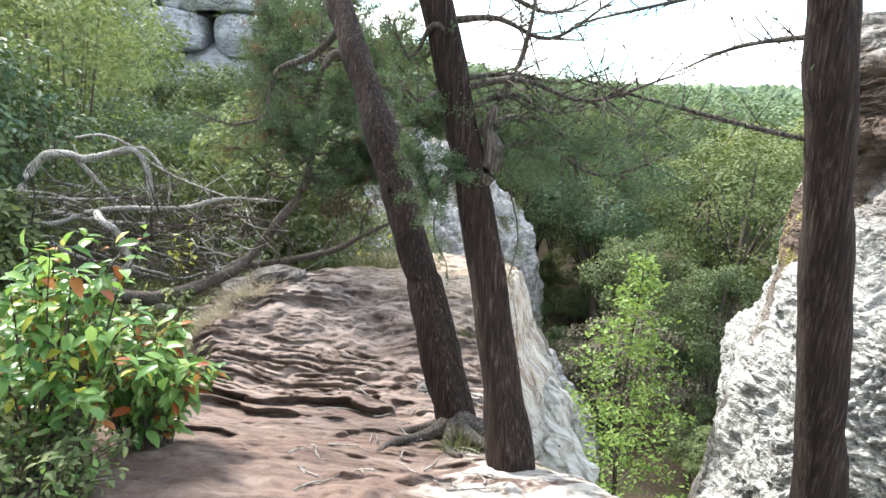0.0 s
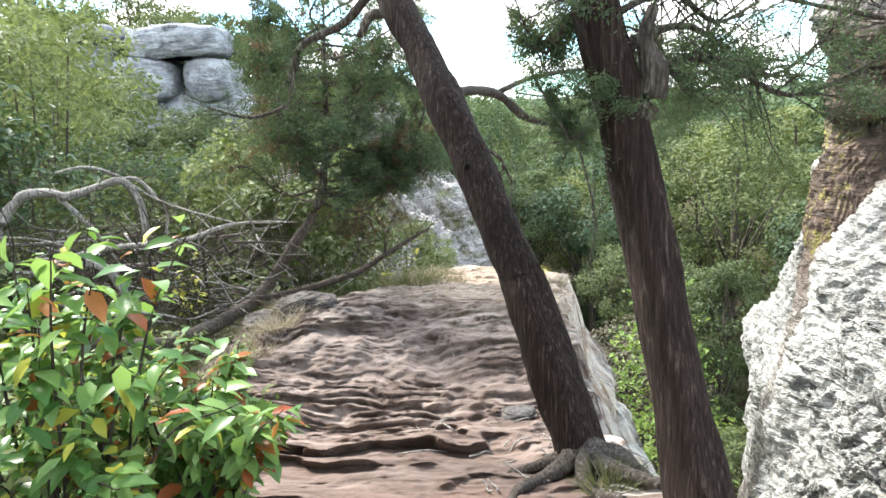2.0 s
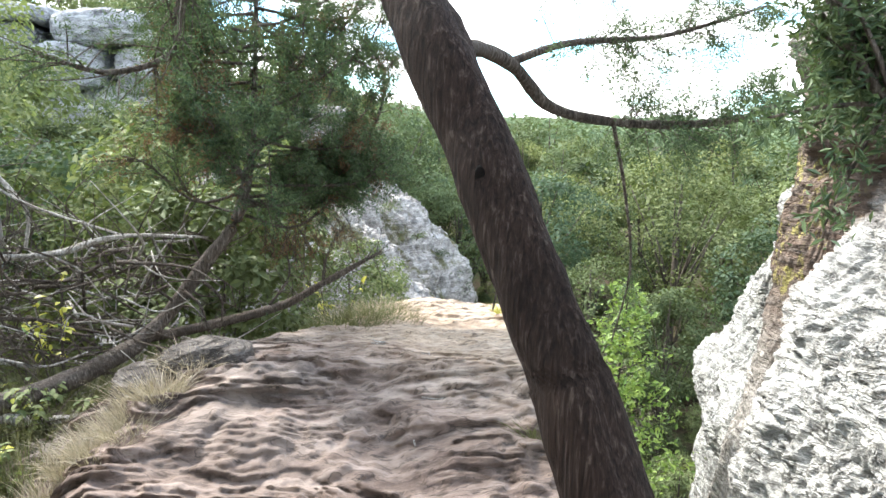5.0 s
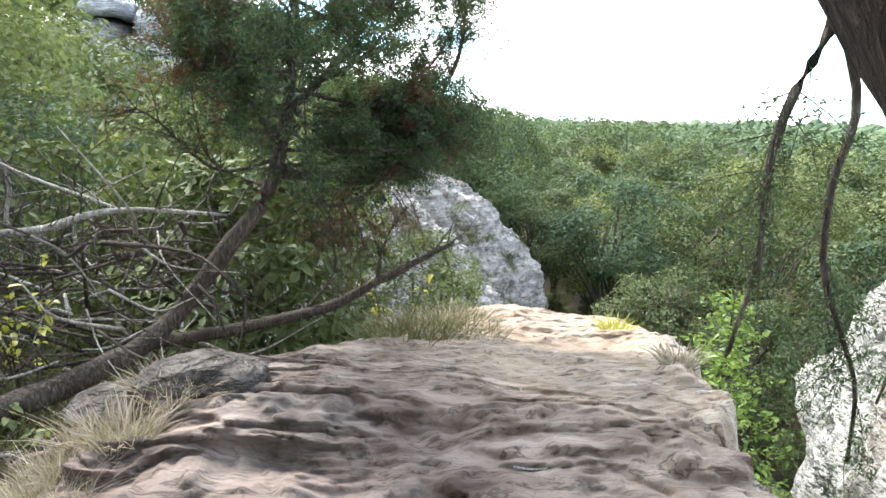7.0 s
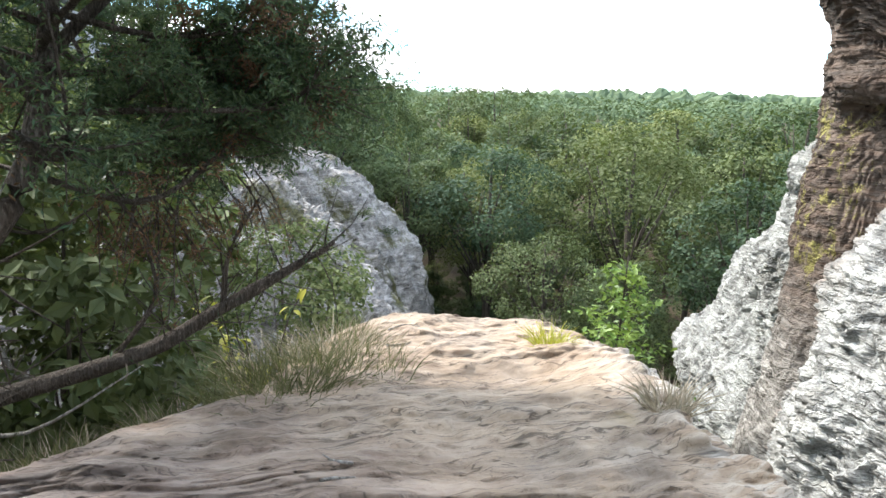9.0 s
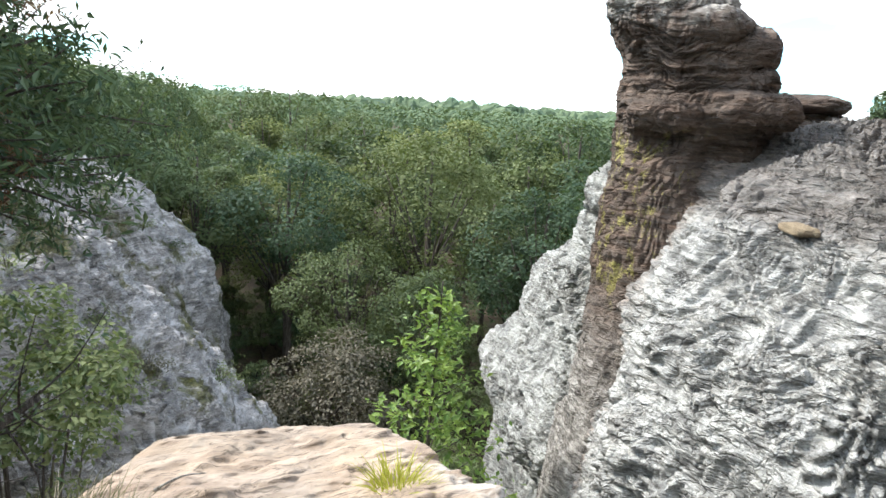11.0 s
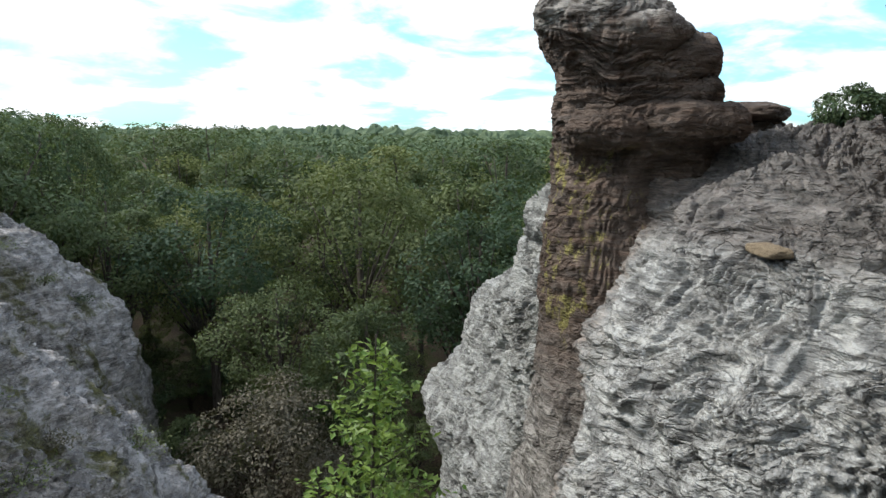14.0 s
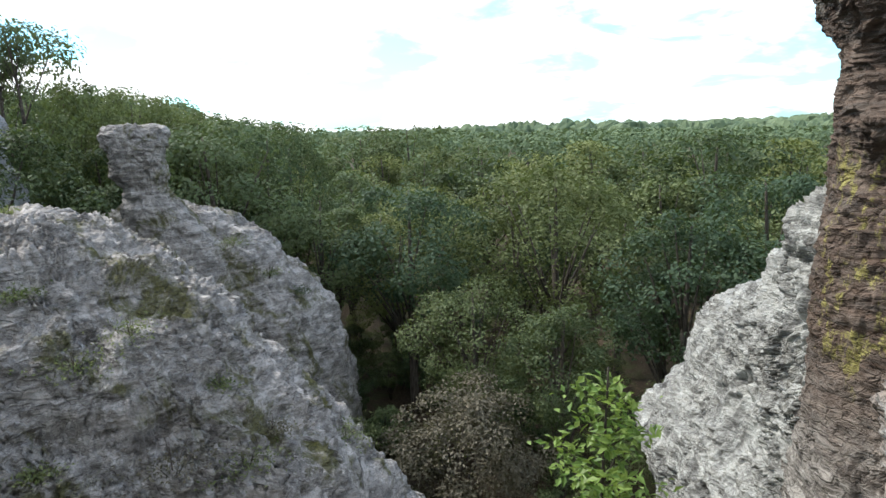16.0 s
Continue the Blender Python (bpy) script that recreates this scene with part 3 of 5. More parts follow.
# ---- rock masses ----
def loft_rock(name, levels, material, label, category, around=300, up=150, strata=(0.0, 0.12, 0.35), face=0.0, amp=(0.35, 0.14, 0.05), seed=0, parent=None, kind="structure", dense=0.0, flake=0.0, bend=0.35, pits=(), curl=0.0, curl_size=1.0):
    """A rock mass: rounded sections (z, cx, cy, rx, ry, turn, squareness), skinned, then broken by layers, ridges and pits.
    face and dense: the direction, in degrees, in which the mesh is finer, and by how much."""
    lv = np.array(levels, float)
    span_ = np.linspace(0, 1, len(lv))
    u = np.linspace(0, 1, up)
    c = curve_through(lv, up)
    c[:, 0] = np.interp(u, span_, lv[:, 0])
    a = np.linspace(0, 2 * math.pi, around, endpoint=False)
    a = a - dense * np.sin(a) + radians(face)
    z, cx, cy, rx, ry, turn, sq = [c[:, k][None, :] for k in range(7)]
    b = a[:, None] - np.radians(turn)
    n_ = np.maximum(sq, 1.5)
    rad = ((np.abs(np.cos(b)) / np.maximum(rx, 0.02)) ** n_ + (np.abs(np.sin(b)) / np.maximum(ry, 0.02)) ** n_) ** (-1 / n_)
    x0, y0 = rad * np.cos(b), rad * np.sin(b)
    ct, st = np.cos(np.radians(turn)), np.sin(np.radians(turn))
    g = np.stack([cx + x0 * ct - y0 * st, cy + x0 * st + y0 * ct, z + 0 * b], -1)
    for _ in range(2):
        g[:, 1:-1] = 0.25 * g[:, :-2] + 0.5 * g[:, 1:-1] + 0.25 * g[:, 2:]
    du = np.roll(g, -1, 0) - np.roll(g, 1, 0)
    dv = np.gradient(g, axis=1)
    nor = unit(np.cross(du, dv)).reshape(-1, 3)
    p = g.reshape(-1, 3)
    slope_x, slope_y, layer = strata
    warp = fbm(p * 0.55, 3, seed + 3)
    swirl = fbm(p * 1.5, 3, seed + 4)
    h = amp[0] * fbm(p * 0.45, 4, seed + 1)
    tilted = p[:, 2] + slope_x * p[:, 0] + slope_y * p[:, 1] + bend * warp + 0.22 * bend * swirl
    # eroded layers: lips that stand out and are undercut, broken along their length
    for rate, rise, sd in ((1.0, 1.0, 0), (2.3, 0.55, 7), (4.7, 0.28, 14)):
        lay = tilted / layer * rate + 0.5 * fbm(p * 0.8, 2, seed + 6 + sd)
        saw = lay - np.floor(lay)
        keep = smoothstep(-0.4, 0.3, fbm(p * (0.5 + 0.3 * rate), 3, seed + 9 + sd))
        h = h + amp[1] * rise * keep * (np.exp(-saw * 2.2) - np.exp(-saw * 22) * 1.1)
    h = h + amp[2] * fbm(p * 4.2, 4, seed + 11, 0.6)
    if flake:
        w = np.stack([fbm(p * 1.0, 2, seed + 20), fbm(p * 1.0, 2, seed + 21), fbm(p * 1.0, 2, seed + 22)], -1)
        h = h + flake * ridged(np.stack([p[:, 0], p[:, 1], tilted * 1.6], -1) * 1.3 + w * 0.8, 4, seed + 24)
        pit = fbm(p * 1.7 + w, 3, seed + 30)
        h = h - flake * 1.8 * smoothstep(0.5, 0.85, pit)
    if curl:
        # thin plates that peel off along winding edges
        q = np.stack([p[:, 0], p[:, 1], tilted * 1.5], -1) / curl_size
        for rate, bands, rise, sd in ((0.5, 6.0, 1.0, 0), (1.15, 5.0, 0.5, 5)):
            lay = bands * fbm(q * rate + 0.3 * w, 2, seed + 40 + sd) + 0.05 * fbm(p * 7.0, 2, seed + 44 + sd)
            saw = lay - np.floor(lay)
            keep = smoothstep(-0.25, 0.2, fbm(p * 0.7 * rate, 3, seed + 46 + sd))
            h = h + curl * rise * keep * (smoothstep(0.0, 0.7, saw) * (1 - smoothstep(0.86, 1.0, saw)))
    for px, py, pz, wide, deep in pits:
        d2 = ((p - np.array([px, py, pz])) ** 2).sum(1) / wide ** 2
        h = h - deep * np.exp(-d2 ** 2)
    v = p + nor * h[:, None]
    n = up
    v = np.vstack([v, v.reshape(around, up, 3)[:, -1].mean(0, keepdims=True)])
    i = np.arange(around)
    tris = np.stack([i * n + n - 1, ((i + 1) % around) * n + n - 1, np.full(around, around * n)], 1)
    ob = solid(name, mesh_of(name, v, grid_quads(around, n, True), tris), material, parent)
    if not parent:
        tagged(ob, label, category, kind=kind)
    return ob


# levels run from the foot upwards
def rows_from_left(rows, right, turn, square):
    """Sections given by z, the left edge, the middle and the half length along y."""
    return [(z, (left + right) / 2, cy, (right - left) / 2, ry, turn, square) for z, left, cy, ry in rows]


loft_rock("rock_pinnacle", rows_from_left([(-24, 5.8, 11.0, 3.9), (-8, 6.3, 11.0, 3.6), (-5, 6.6, 10.85, 3.1), (-2.7, 7.05, 10.98, 2.9), (-1.8, 7.75, 11.15, 2.75), (-0.9, 8.5, 11.45, 2.5), (-0.3, 9.5, 12.0, 2.6), (0.25, 11.2, 12.4, 2.2), (0.55, 13.0, 12.6, 1.4)], 17, -4, 3.4),
          GREY_ROCK, "pale grey lichen-covered sandstone shoulder with curled ridges and seams", "rock", 400, 420, (0.08, 0.22, 0.45), 180, (0.22, 0.14, 0.018), 106, dense=0.72, flake=0.06, bend=1.0, curl=0.16,
          pits=[(7.75, 11.64, -1.81, 0.09, 0.22), (7.4, 12.9, -2.4, 0.22, 0.15)])
loft_rock("rock_fin", [(-24, 14.5, 17.6, 6.2, 7.0, -25, 3.0), (-9, 14.5, 17.6, 4.6, 5.7, -25, 3.2), (-7.3, 14.4, 17.6, 5.0, 5.9, -25, 3.2), (-5.8, 14.3, 17.2, 4.5, 5.6, -29, 3.2), (-4.2, 14.1, 16.9, 4.0, 5.4, -34, 3.0),
                       (-2.6, 12.4, 15.5, 3.0, 3.3, -38, 2.8), (-1.0, 11.5, 15.0, 2.3, 1.7, -35, 2.6), (-0.5, 11.5, 15.0, 1.6, 1.2, -35, 2.4)],
          FIN_ROCK, "grey lichened sandstone fin running back from the tower", "rock", 330, 260, (0.1, 0.12, 0.45), 175, (0.3, 0.12, 0.02), 120, dense=0.7, flake=0.06, bend=1.0, curl=0.15)
# the tower's sections: height, near end and far end across its broad face, half depth; its face looks along TOWER_TURN
TOWER_TURN, TOWER_AT = -51.0, (9.9, 14.7)


def on_tower(across, back):
    c, d = math.cos(radians(TOWER_TURN)), math.sin(radians(TOWER_TURN))
    return TOWER_AT[0] + across * c - back * d, TOWER_AT[1] + across * d + back * c


TOWER = [(-14, -3.0, 2.2, 3.4), (-6, -1.7, 1.9, 2.8), (-4.3, -1.4, 1.7, 2.35), (-3.1, -1.22, 1.5, 1.8), (-2.0, -1.2, 1.4, 1.55), (-0.8, -1.32, 1.4, 1.25), (-0.3, -1.3, 1.4, 1.05), (0.15, -1.3, 1.4, 0.95), (0.4, -1.31, 1.5, 1.0),
         (0.62, -1.3, 1.7, 1.15), (0.85, -1.28, 1.75, 1.2), (1.05, -1.27, 1.55, 1.12), (1.3, -1.24, 1.3, 1.1), (1.5, -1.23, 1.27, 1.1), (1.7, -1.3, 1.25, 1.12), (1.9, -1.4, 1.15, 1.15), (2.05, -1.48, 0.9, 1.2), (2.2, -1.52, 0.72, 1.22),
         (2.4, -1.6, 0.62, 1.2), (2.6, -1.58, 0.5, 1.15), (2.74, -1.52, 0.32, 1.08), (2.86, -1.4, 0.2, 1.0), (2.95, -1.2, 0.05, 0.85), (3.0, -1.0, -0.1, 0.6)]
tower = loft_rock("rock_tower", [(z, *on_tower((a + b) / 2, 0), (b - a) / 2, d, TOWER_TURN, 2.7) for z, a, b, d in TOWER],
                  TOWER_ROCK, "dark brown sandstone tower with overhanging layered head", "rock tower", 300, 330, (0.05, 0.03, 0.34), 210, (0.1, 0.10, 0.02), 140, dense=0.6, flake=0.04, bend=0.3,
                  pits=[(*on_tower(0.62, -1.0), -0.15, 0.42, 0.35), (*on_tower(-0.3, -1.0), 0.3, 0.4, 0.15)], curl=0.05, curl_size=0.6)
for across, back, lz, rx, ry, rz, sd in ((-0.35, -1.0, 0.72, 0.58, 0.5, 0.23, 150), (0.95, -0.9, 0.8, 0.8, 0.5, 0.28, 160), (0.2, -0.95, 0.98, 0.9, 0.35, 0.14, 162), (-0.6, -0.7, 2.55, 0.9, 0.6, 0.16, 165), (0.2, -0.7, 2.2, 0.7, 0.55, 0.2, 167),
                                        (-0.6, -0.1, 3.02, 0.62, 0.6, 0.08, 176), (-0.5, -0.2, 2.88, 0.72, 0.7, 0.08, 178), (0.82, -0.4, 1.8, 0.48, 0.6, 0.28, 170), (0.95, -0.4, 1.25, 0.45, 0.6, 0.22, 172), (0.25, -0.4, 2.55, 0.38, 0.5, 0.16, 174), (-0.05, -0.3, 2.8, 0.34, 0.5, 0.09, 180)):
    lx, ly = on_tower(across, back)
    loft_rock("lip", [(lz - rz, lx, ly, rx * 0.5, ry * 0.5, TOWER_TURN, 2.2), (lz - rz * 0.75, lx, ly, rx * 0.88, ry * 0.9, TOWER_TURN, 2.2), (lz, lx, ly, rx, ry, TOWER_TURN, 2.3), (lz + rz * 0.7, lx, ly, rx * 0.85, ry * 0.85, TOWER_TURN, 2.2), (lz + rz, lx, ly, rx * 0.4, ry * 0.4, TOWER_TURN, 2.1)],
              TOWER_ROCK, "", "", 110, 44, (0.05, 0.03, 0.2), 220, (0.12, 0.05, 0.03), sd, parent=tower, dense=0.3, flake=0.04, curl=0.03, curl_size=0.4)
loft_rock("rock_pillar", [(-22, 12.5, 4.0, 7.5, 6.5, 30, 2.2), (-8, 12.2, 4.6, 6.8, 6.0, 30, 2.2), (-3, 11.8, 5.3, 6.0, 5.2, 30, 2.2), (-0.9, 11.6, 5.9, 5.3, 4.6, 30, 2.2), (0.2, 12.0, 6.4, 4.5, 4.0, 30, 2.2),
                          (1.2, 12.3, 7.0, 3.6, 3.8, 30, 2.2), (2.3, 12.4, 7.4, 3.4, 3.8, 30, 2.3), (3.4, 12.4, 7.4, 3.7, 4.15, 30, 2.3), (5.2, 12.6, 7.3, 3.5, 3.8, 30, 2.3), (6.2, 12.6, 7.3, 2.0, 2.2, 30, 2.0)],
          PILLAR_ROCK, "pale sandstone pillar with orange-brown streaked overhang", "rock pillar", 330, 200, (0.08, -0.04, 0.5), 150, (0.35, 0.11, 0.025), 180, dense=0.7, flake=0.035, bend=0.8, curl=0.06, curl_size=1.3)
loft_rock("rock_slab", [(-26, -2.0, 34, 13.5, 11, 0, 2.3), (-16, -3.4, 34, 11.5, 9.5, 0, 2.3), (-10, -5.0, 34.5, 8.6, 8.0, 0, 2.2), (-5.5, -5.6, 35, 5.6, 6.0, 0, 2.2), (-2.8, -6.0, 35.5, 3.2, 4.0, 0, 2.0), (-2.1, -6.2, 36, 1.5, 2.0, 0, 2.0)],
          SLAB_ROCK, "rounded grey sandstone dome with wavy ridges and moss", "rock dome", 330, 230, (0.35, -0.1, 0.8), 300, (0.4, 0.22, 0.03), 220, dense=0.65, flake=0.08, bend=1.4, curl=0.28, curl_size=2.2)
loft_rock("rock_slab", [(-26, 1.0, 55, 9.5, 8, 0, 2.3), (-14, 0.2, 55, 8.6, 7, 0, 2.3), (-10, -0.4, 55, 7.6, 6, 0, 2.3), (-6.5, -1.5, 55, 5.6, 5, 0, 2.3), (-4.2, -2.5, 55, 3.4, 4, 0, 2.2), (-3.6, -3.0, 55, 1.4, 2, 0, 2.0)],
          SLAB_ROCK, "grey sandstone dome behind the mossy one", "rock dome", 260, 150, (0.3, 0.0, 1.0), 290, (0.35, 0.28, 0.04), 240, dense=0.5, flake=0.06, bend=1.2, curl=0.16, curl_size=2.4)
loft_rock("rock_hoodoo", [(-11, -1.2, 51, 4.0, 3.0, 0, 2.2), (-6, -1.9, 51, 2.8, 2.2, 0, 2.2), (-3.2, -2.7, 51, 1.7, 1.6, 0, 2.2), (-2.0, -3.0, 51, 1.15, 1.2, 0, 2.4), (-1.2, -3.2, 51, 1.5, 1.4, 0, 2.8), (-0.2, -3.3, 51, 1.45, 1.4, 0, 2.6), (0.9, -3.3, 51, 1.75, 1.6, 0, 2.8), (1.4, -3.3, 51, 1.6, 1.5, 0, 2.8), (1.6, -3.3, 51, 1.2, 1.1, 0, 2.4)],
          SLAB_ROCK, "weathered sandstone hoodoo with a flat knobbly cap", "rock hoodoo", 160, 130, (0.0, 0.0, 0.7), 280, (0.2, 0.14, 0.06), 260, dense=0.4, flake=0.08)
for k, (cx, cz, rx, rz, back) in enumerate([(-20.7, 6.75, 1.6, 0.5, 0), (-16.0, 6.05, 3.2, 0.98, 0.2), (-21.2, 4.6, 1.35, 1.66, 0.5), (-18.2, 3.7, 2.1, 1.33, -0.2), (-14.1, 3.6, 1.7, 1.4, 0.8), (-20.2, -1.1, 2.6, 0.75, -4.0)]):
    loft_rock("rock_boulder", [(cz - rz, cx, 47 + back, rx * 0.6, 2.4, 0, 3), (cz - rz * 0.8, cx, 47 + back, rx * 0.95, 2.6, 0, 3.2), (cz, cx, 47 + back, rx, 2.8, 0, 3.4), (cz + rz * 0.8, cx, 47 + back, rx * 0.93, 2.6, 0, 3), (cz + rz, cx, 47 + back, rx * 0.6, 2.2, 0, 2.5)],
              CLIFF_ROCK, "blocky blue-grey sandstone cliff boulder on the hillside", "boulder", 90, 40, (0, 0, 0.8), 270, (0.16, 0.06, 0.03), 300 + k, dense=0.3, kind="")
loft_rock("rock_bluff", [(-14, -18, 50, 9, 5, 0, 3), (0, -18, 50, 8.5, 4.5, 0, 3), (2.4, -18, 50, 8, 4.2, 0, 3), (2.9, -18, 50, 6, 3, 0, 3)], CLIFF_ROCK, "grey sandstone bluff under the stacked boulders", "bluff", 160, 70, (0, 0, 0.9), 270, (0.4, 0.12, 0.06), 330, dense=0.3)


# ---- trees of the valley ----
def broad_tree(height, spread, clumps, per_clump, leaf, material, seed, low=0.35, bark=FOREST_BARK, girth=0.02):
    """A broadleaved tree: tapered trunk with limbs, crown of separate leaf clumps with gaps between them."""
    rng = np.random.default_rng(seed)
    root = new("broadleaf_tree")
    wood = Bag()
    lean = rng.uniform(-0.06, 0.06, 2) * height
    line = curve_through([(0, 0, -1.0), (lean[0] * 0.3, lean[1] * 0.2, height * 0.35), (lean[0], lean[1], height * 0.92)], 10)
    wood.tube(line, [girth * height, girth * 0.7 * height, girth * 0.2 * height], 7)
    crown = Bag()
    middle, tall = height * (low + 1) / 2, height * (1 - low) / 2 * 0.9
    for k in range(clumps):
        d = unit(rng.normal(size=3) + np.array([0, 0, 0.25]))
        c = np.array([lean[0] * 0.8, lean[1] * 0.8, middle]) + d * np.array([spread, spread, tall]) * rng.uniform(0.62, 0.98) * (1 if d[2] > -0.2 else 0.8)
        if k % 4 == 0:
            j = int(np.clip((c[2] / height) * 8 - 1, 1, 8))
            wood.tube(curve_through([line[j], (line[j] + c) / 2 + (0, 0, 0.3), c], 4), [girth * 0.35 * height, girth * 0.1 * height], 3)
        size = spread * rng.uniform(0.2, 0.4)
        out = unit(rng.normal(size=(per_clump, 3)) + d * 0.7 + np.array([0, 0, 0.25]))
        pts = c + out * size * np.array([1, 1, 0.7]) * rng.uniform(0.6, 1.08, (per_clump, 1))
        crown.leaves(pts, leaf, rng, out * 0.9)
    solid("trunk", wood.mesh("trunk"), bark, root)
    solid("crown", crown.mesh("crown", False), material, root)
    return root


FOREST = [broad_tree(17, 4.2 + 0.35 * k, 46, 200, 0.28, FOREST_LEAF, 400 + k, 0.34) for k in range(5)]
MIDDLE = [broad_tree(17, 4.6 + 0.5 * k, 38, 90, 0.46, FOREST_LEAF, 420 + k, 0.34) for k in range(3)]
for tree in FOREST + MIDDLE:
    tagged(tree, "green broadleaved forest tree with a full rounded crown", "tree", "trees of the valley")


def crest(x, y):
    """How high the crowns may stand at a place, so that the woods keep their even, falling skyline."""
    az = np.degrees(np.arctan2(x, y - 7))
    rise = np.interp(az, [-7, -3.5, -0.6, 1.5, 5.4, 8.4, 15.3, 21.5, 27, 35, 50], [5.2, 4.3, 3.2, 1.9, 2.1, 1.6, 1.2, 0.4, 0.05, -0.05, -0.4])
    return 0.75 + np.hypot(x, y - 7) * np.tan(np.radians(rise))


def plant_forest():
    rng = np.random.default_rng(7)
    spots = []
    used = set()
    tries = 0
    while len(spots) < 300 and tries < 60000:
        tries += 1
        ang = radians(rng.uniform(-66, 84))
        r = math.sqrt(rng.uniform(15 ** 2, 122 ** 2))
        x, y = 0.3 + r * math.sin(ang), 7 + r * math.cos(ang)
        if ang > radians(-8) and r < 40 and not (x > 9 and y > 36):
            continue
        if ang > 0 and r < 34 or (-16 < x < 12 and 20 < y < 44) or (-12 < x < 12 and 46 < y < 62) or (-26 < x < -10 and 40 < y < 56):
            continue
        if ang < radians(-36) and r > 60:
            continue
        if (x - 12.9) ** 2 + (y - 41) ** 2 < 40:
            continue
        gap = 6.4 if ang < radians(-7) else 7.4 if r < 60 else 7.8
        if any((x - a) ** 2 + (y - b) ** 2 < gap * gap for a, b in spots):
            continue
        spots.append((x, y))
        pool = FOREST if r < 66 else MIDDLE
        k = int(rng.integers(len(pool)))
        s = rng.uniform(0.6, 1.0) if r < 62 else rng.uniform(0.75, 1.15)
        z = float(ground_z(x, y))
        if radians(-30) < math.atan2(x + 0.6, y - 3.3) < radians(-17) and r < 48:
            s = min(s, (0.2 + 0.02 * r - z) / 17)
        elif x < -6 and r < 45:
            s = min(s, (7 + 0.1 * r - z) / 17)
        if ang > radians(-7):
            s = min((float(crest(x, y)) - z + 0.2) / 17.9 * rng.uniform(0.6, 1.07), 1.6)
        s = max(s, 0.3)
        m = pose(x, y, z - 0.2, 0, 0, rng.uniform(0, 360)) 
        tree = pool[k]
        if (r < 66, k) in used:
            tree = copy_thing(tree, m)
        else:
            used.add((r < 66, k))
            tree.matrix_basis = m
        tree.scale = (s * rng.uniform(0.9, 1.15), s * rng.uniform(0.9, 1.15), s)


plant_forest()
# tall trees on the hilltop behind the stacked boulders
for k, (x, y, top) in enumerate([(-29, 60, 14), (-23.5, 59, 13), (-18.5, 60, 11.5), (-13.5, 60, 10), (-34, 56, 15)]):
    z = float(ground_z(x, y))
    tree = copy_thing(FOREST[k], pose(x, y, z - 0.2, 0, 0, 71 * k))
    s = (top - z) / 17
    tree.scale = (s * 0.8, s * 0.8, s)


# tall trees on the slope behind the hoodoo, thinning out along the skyline
for k, az in enumerate((-11, -9, -7.2, -5.4, -3.8, -2.2, -0.4, 4.6, 6.8)):
    r = 62 + 4 * (k % 3)
    x, y = r * math.sin(radians(az)), 7 + r * math.cos(radians(az))
    z = float(ground_z(x, y))
    s = (float(crest(x, y)) - z) / 17.2
    tree = copy_thing(FOREST[k % 5], pose(x, y, z - 0.2, 0, 0, 83 * k))
    tree.scale = (s * 0.62, s * 0.62, s)
    tagged(tree, "tall slim green tree standing out of the slope", group="tall trees on the slope")


def woods_behind():
    """Unseen wood added where the path starts, to block sky light; bluff and gully trees."""
    rng = np.random.default_rng(9)
    # out of view: these crowns darken the rock faces turned towards the start
    for k, (x, y) in enumerate([(-3.5, -5), (1.5, -6.5), (-8, -4), (-6, -10), (-1, -11), (4.5, -10), (-12, -8), (9, -6), (-10, 0.5), (-13, 4), (13, -3), (-16, -2), (2, -16), (-9, -15)]):
        m = pose(x, y, float(ground_z(x, y)) - 0.2, 0, 0, 50 * k)
        tree = copy_thing(MIDDLE[k % 3], m)
        s = rng.uniform(0.5, 0.75)
        tree.scale = (s, s, s)
    for k in range(13):
        s = rng.uniform(0.28, 0.42)
        tree = copy_thing(MIDDLE[k % 3], pose(-25 + 1.35 * k, 51 + rng.uniform(-0.6, 1.6), 2.2, 0, 0, 70 * k))
        tree.scale = (s, s, s)
        tagged(tree, "small green tree on top of the sandstone bluff", group="trees on the bluff")
    for k in range(11):
        x, y = -25 + 1.35 * k, 41.5 + 1.2 * math.sin(k * 2.3)
        z = float(ground_z(x, y))
        s = (2.0 + 0.7 * math.sin(k * 1.7) - z) / 17.5
        tree = copy_thing(FOREST[k % 5], pose(x, y, z - 0.2, 0, 0, 40 * k))
        tree.scale = (s * 0.9, s * 0.9, s)
        tagged(tree, "green tree standing in front of the sandstone bluff", group="trees under the bluff")
    for k in range(150):
        x, y = rng.uniform(4, 36), rng.uniform(27, 82)
        if y < 46 and abs(math.atan2(x - 0.5, y - 8) - math.atan2(12.7, 35)) < 0.17 or (x - 13.2) ** 2 + (y - 43) ** 2 < 30:
            continue
        tree = copy_thing(MIDDLE[k % 3], pose(x, y, float(ground_z(x, y)) - 1.2, 0, 0, 50 * k))
        s = rng.uniform(0.18, 0.4)
        tree.scale = (s, s, s)
        tagged(tree, "small understorey tree on the gully floor", group="understorey in the gully")


woods_behind()


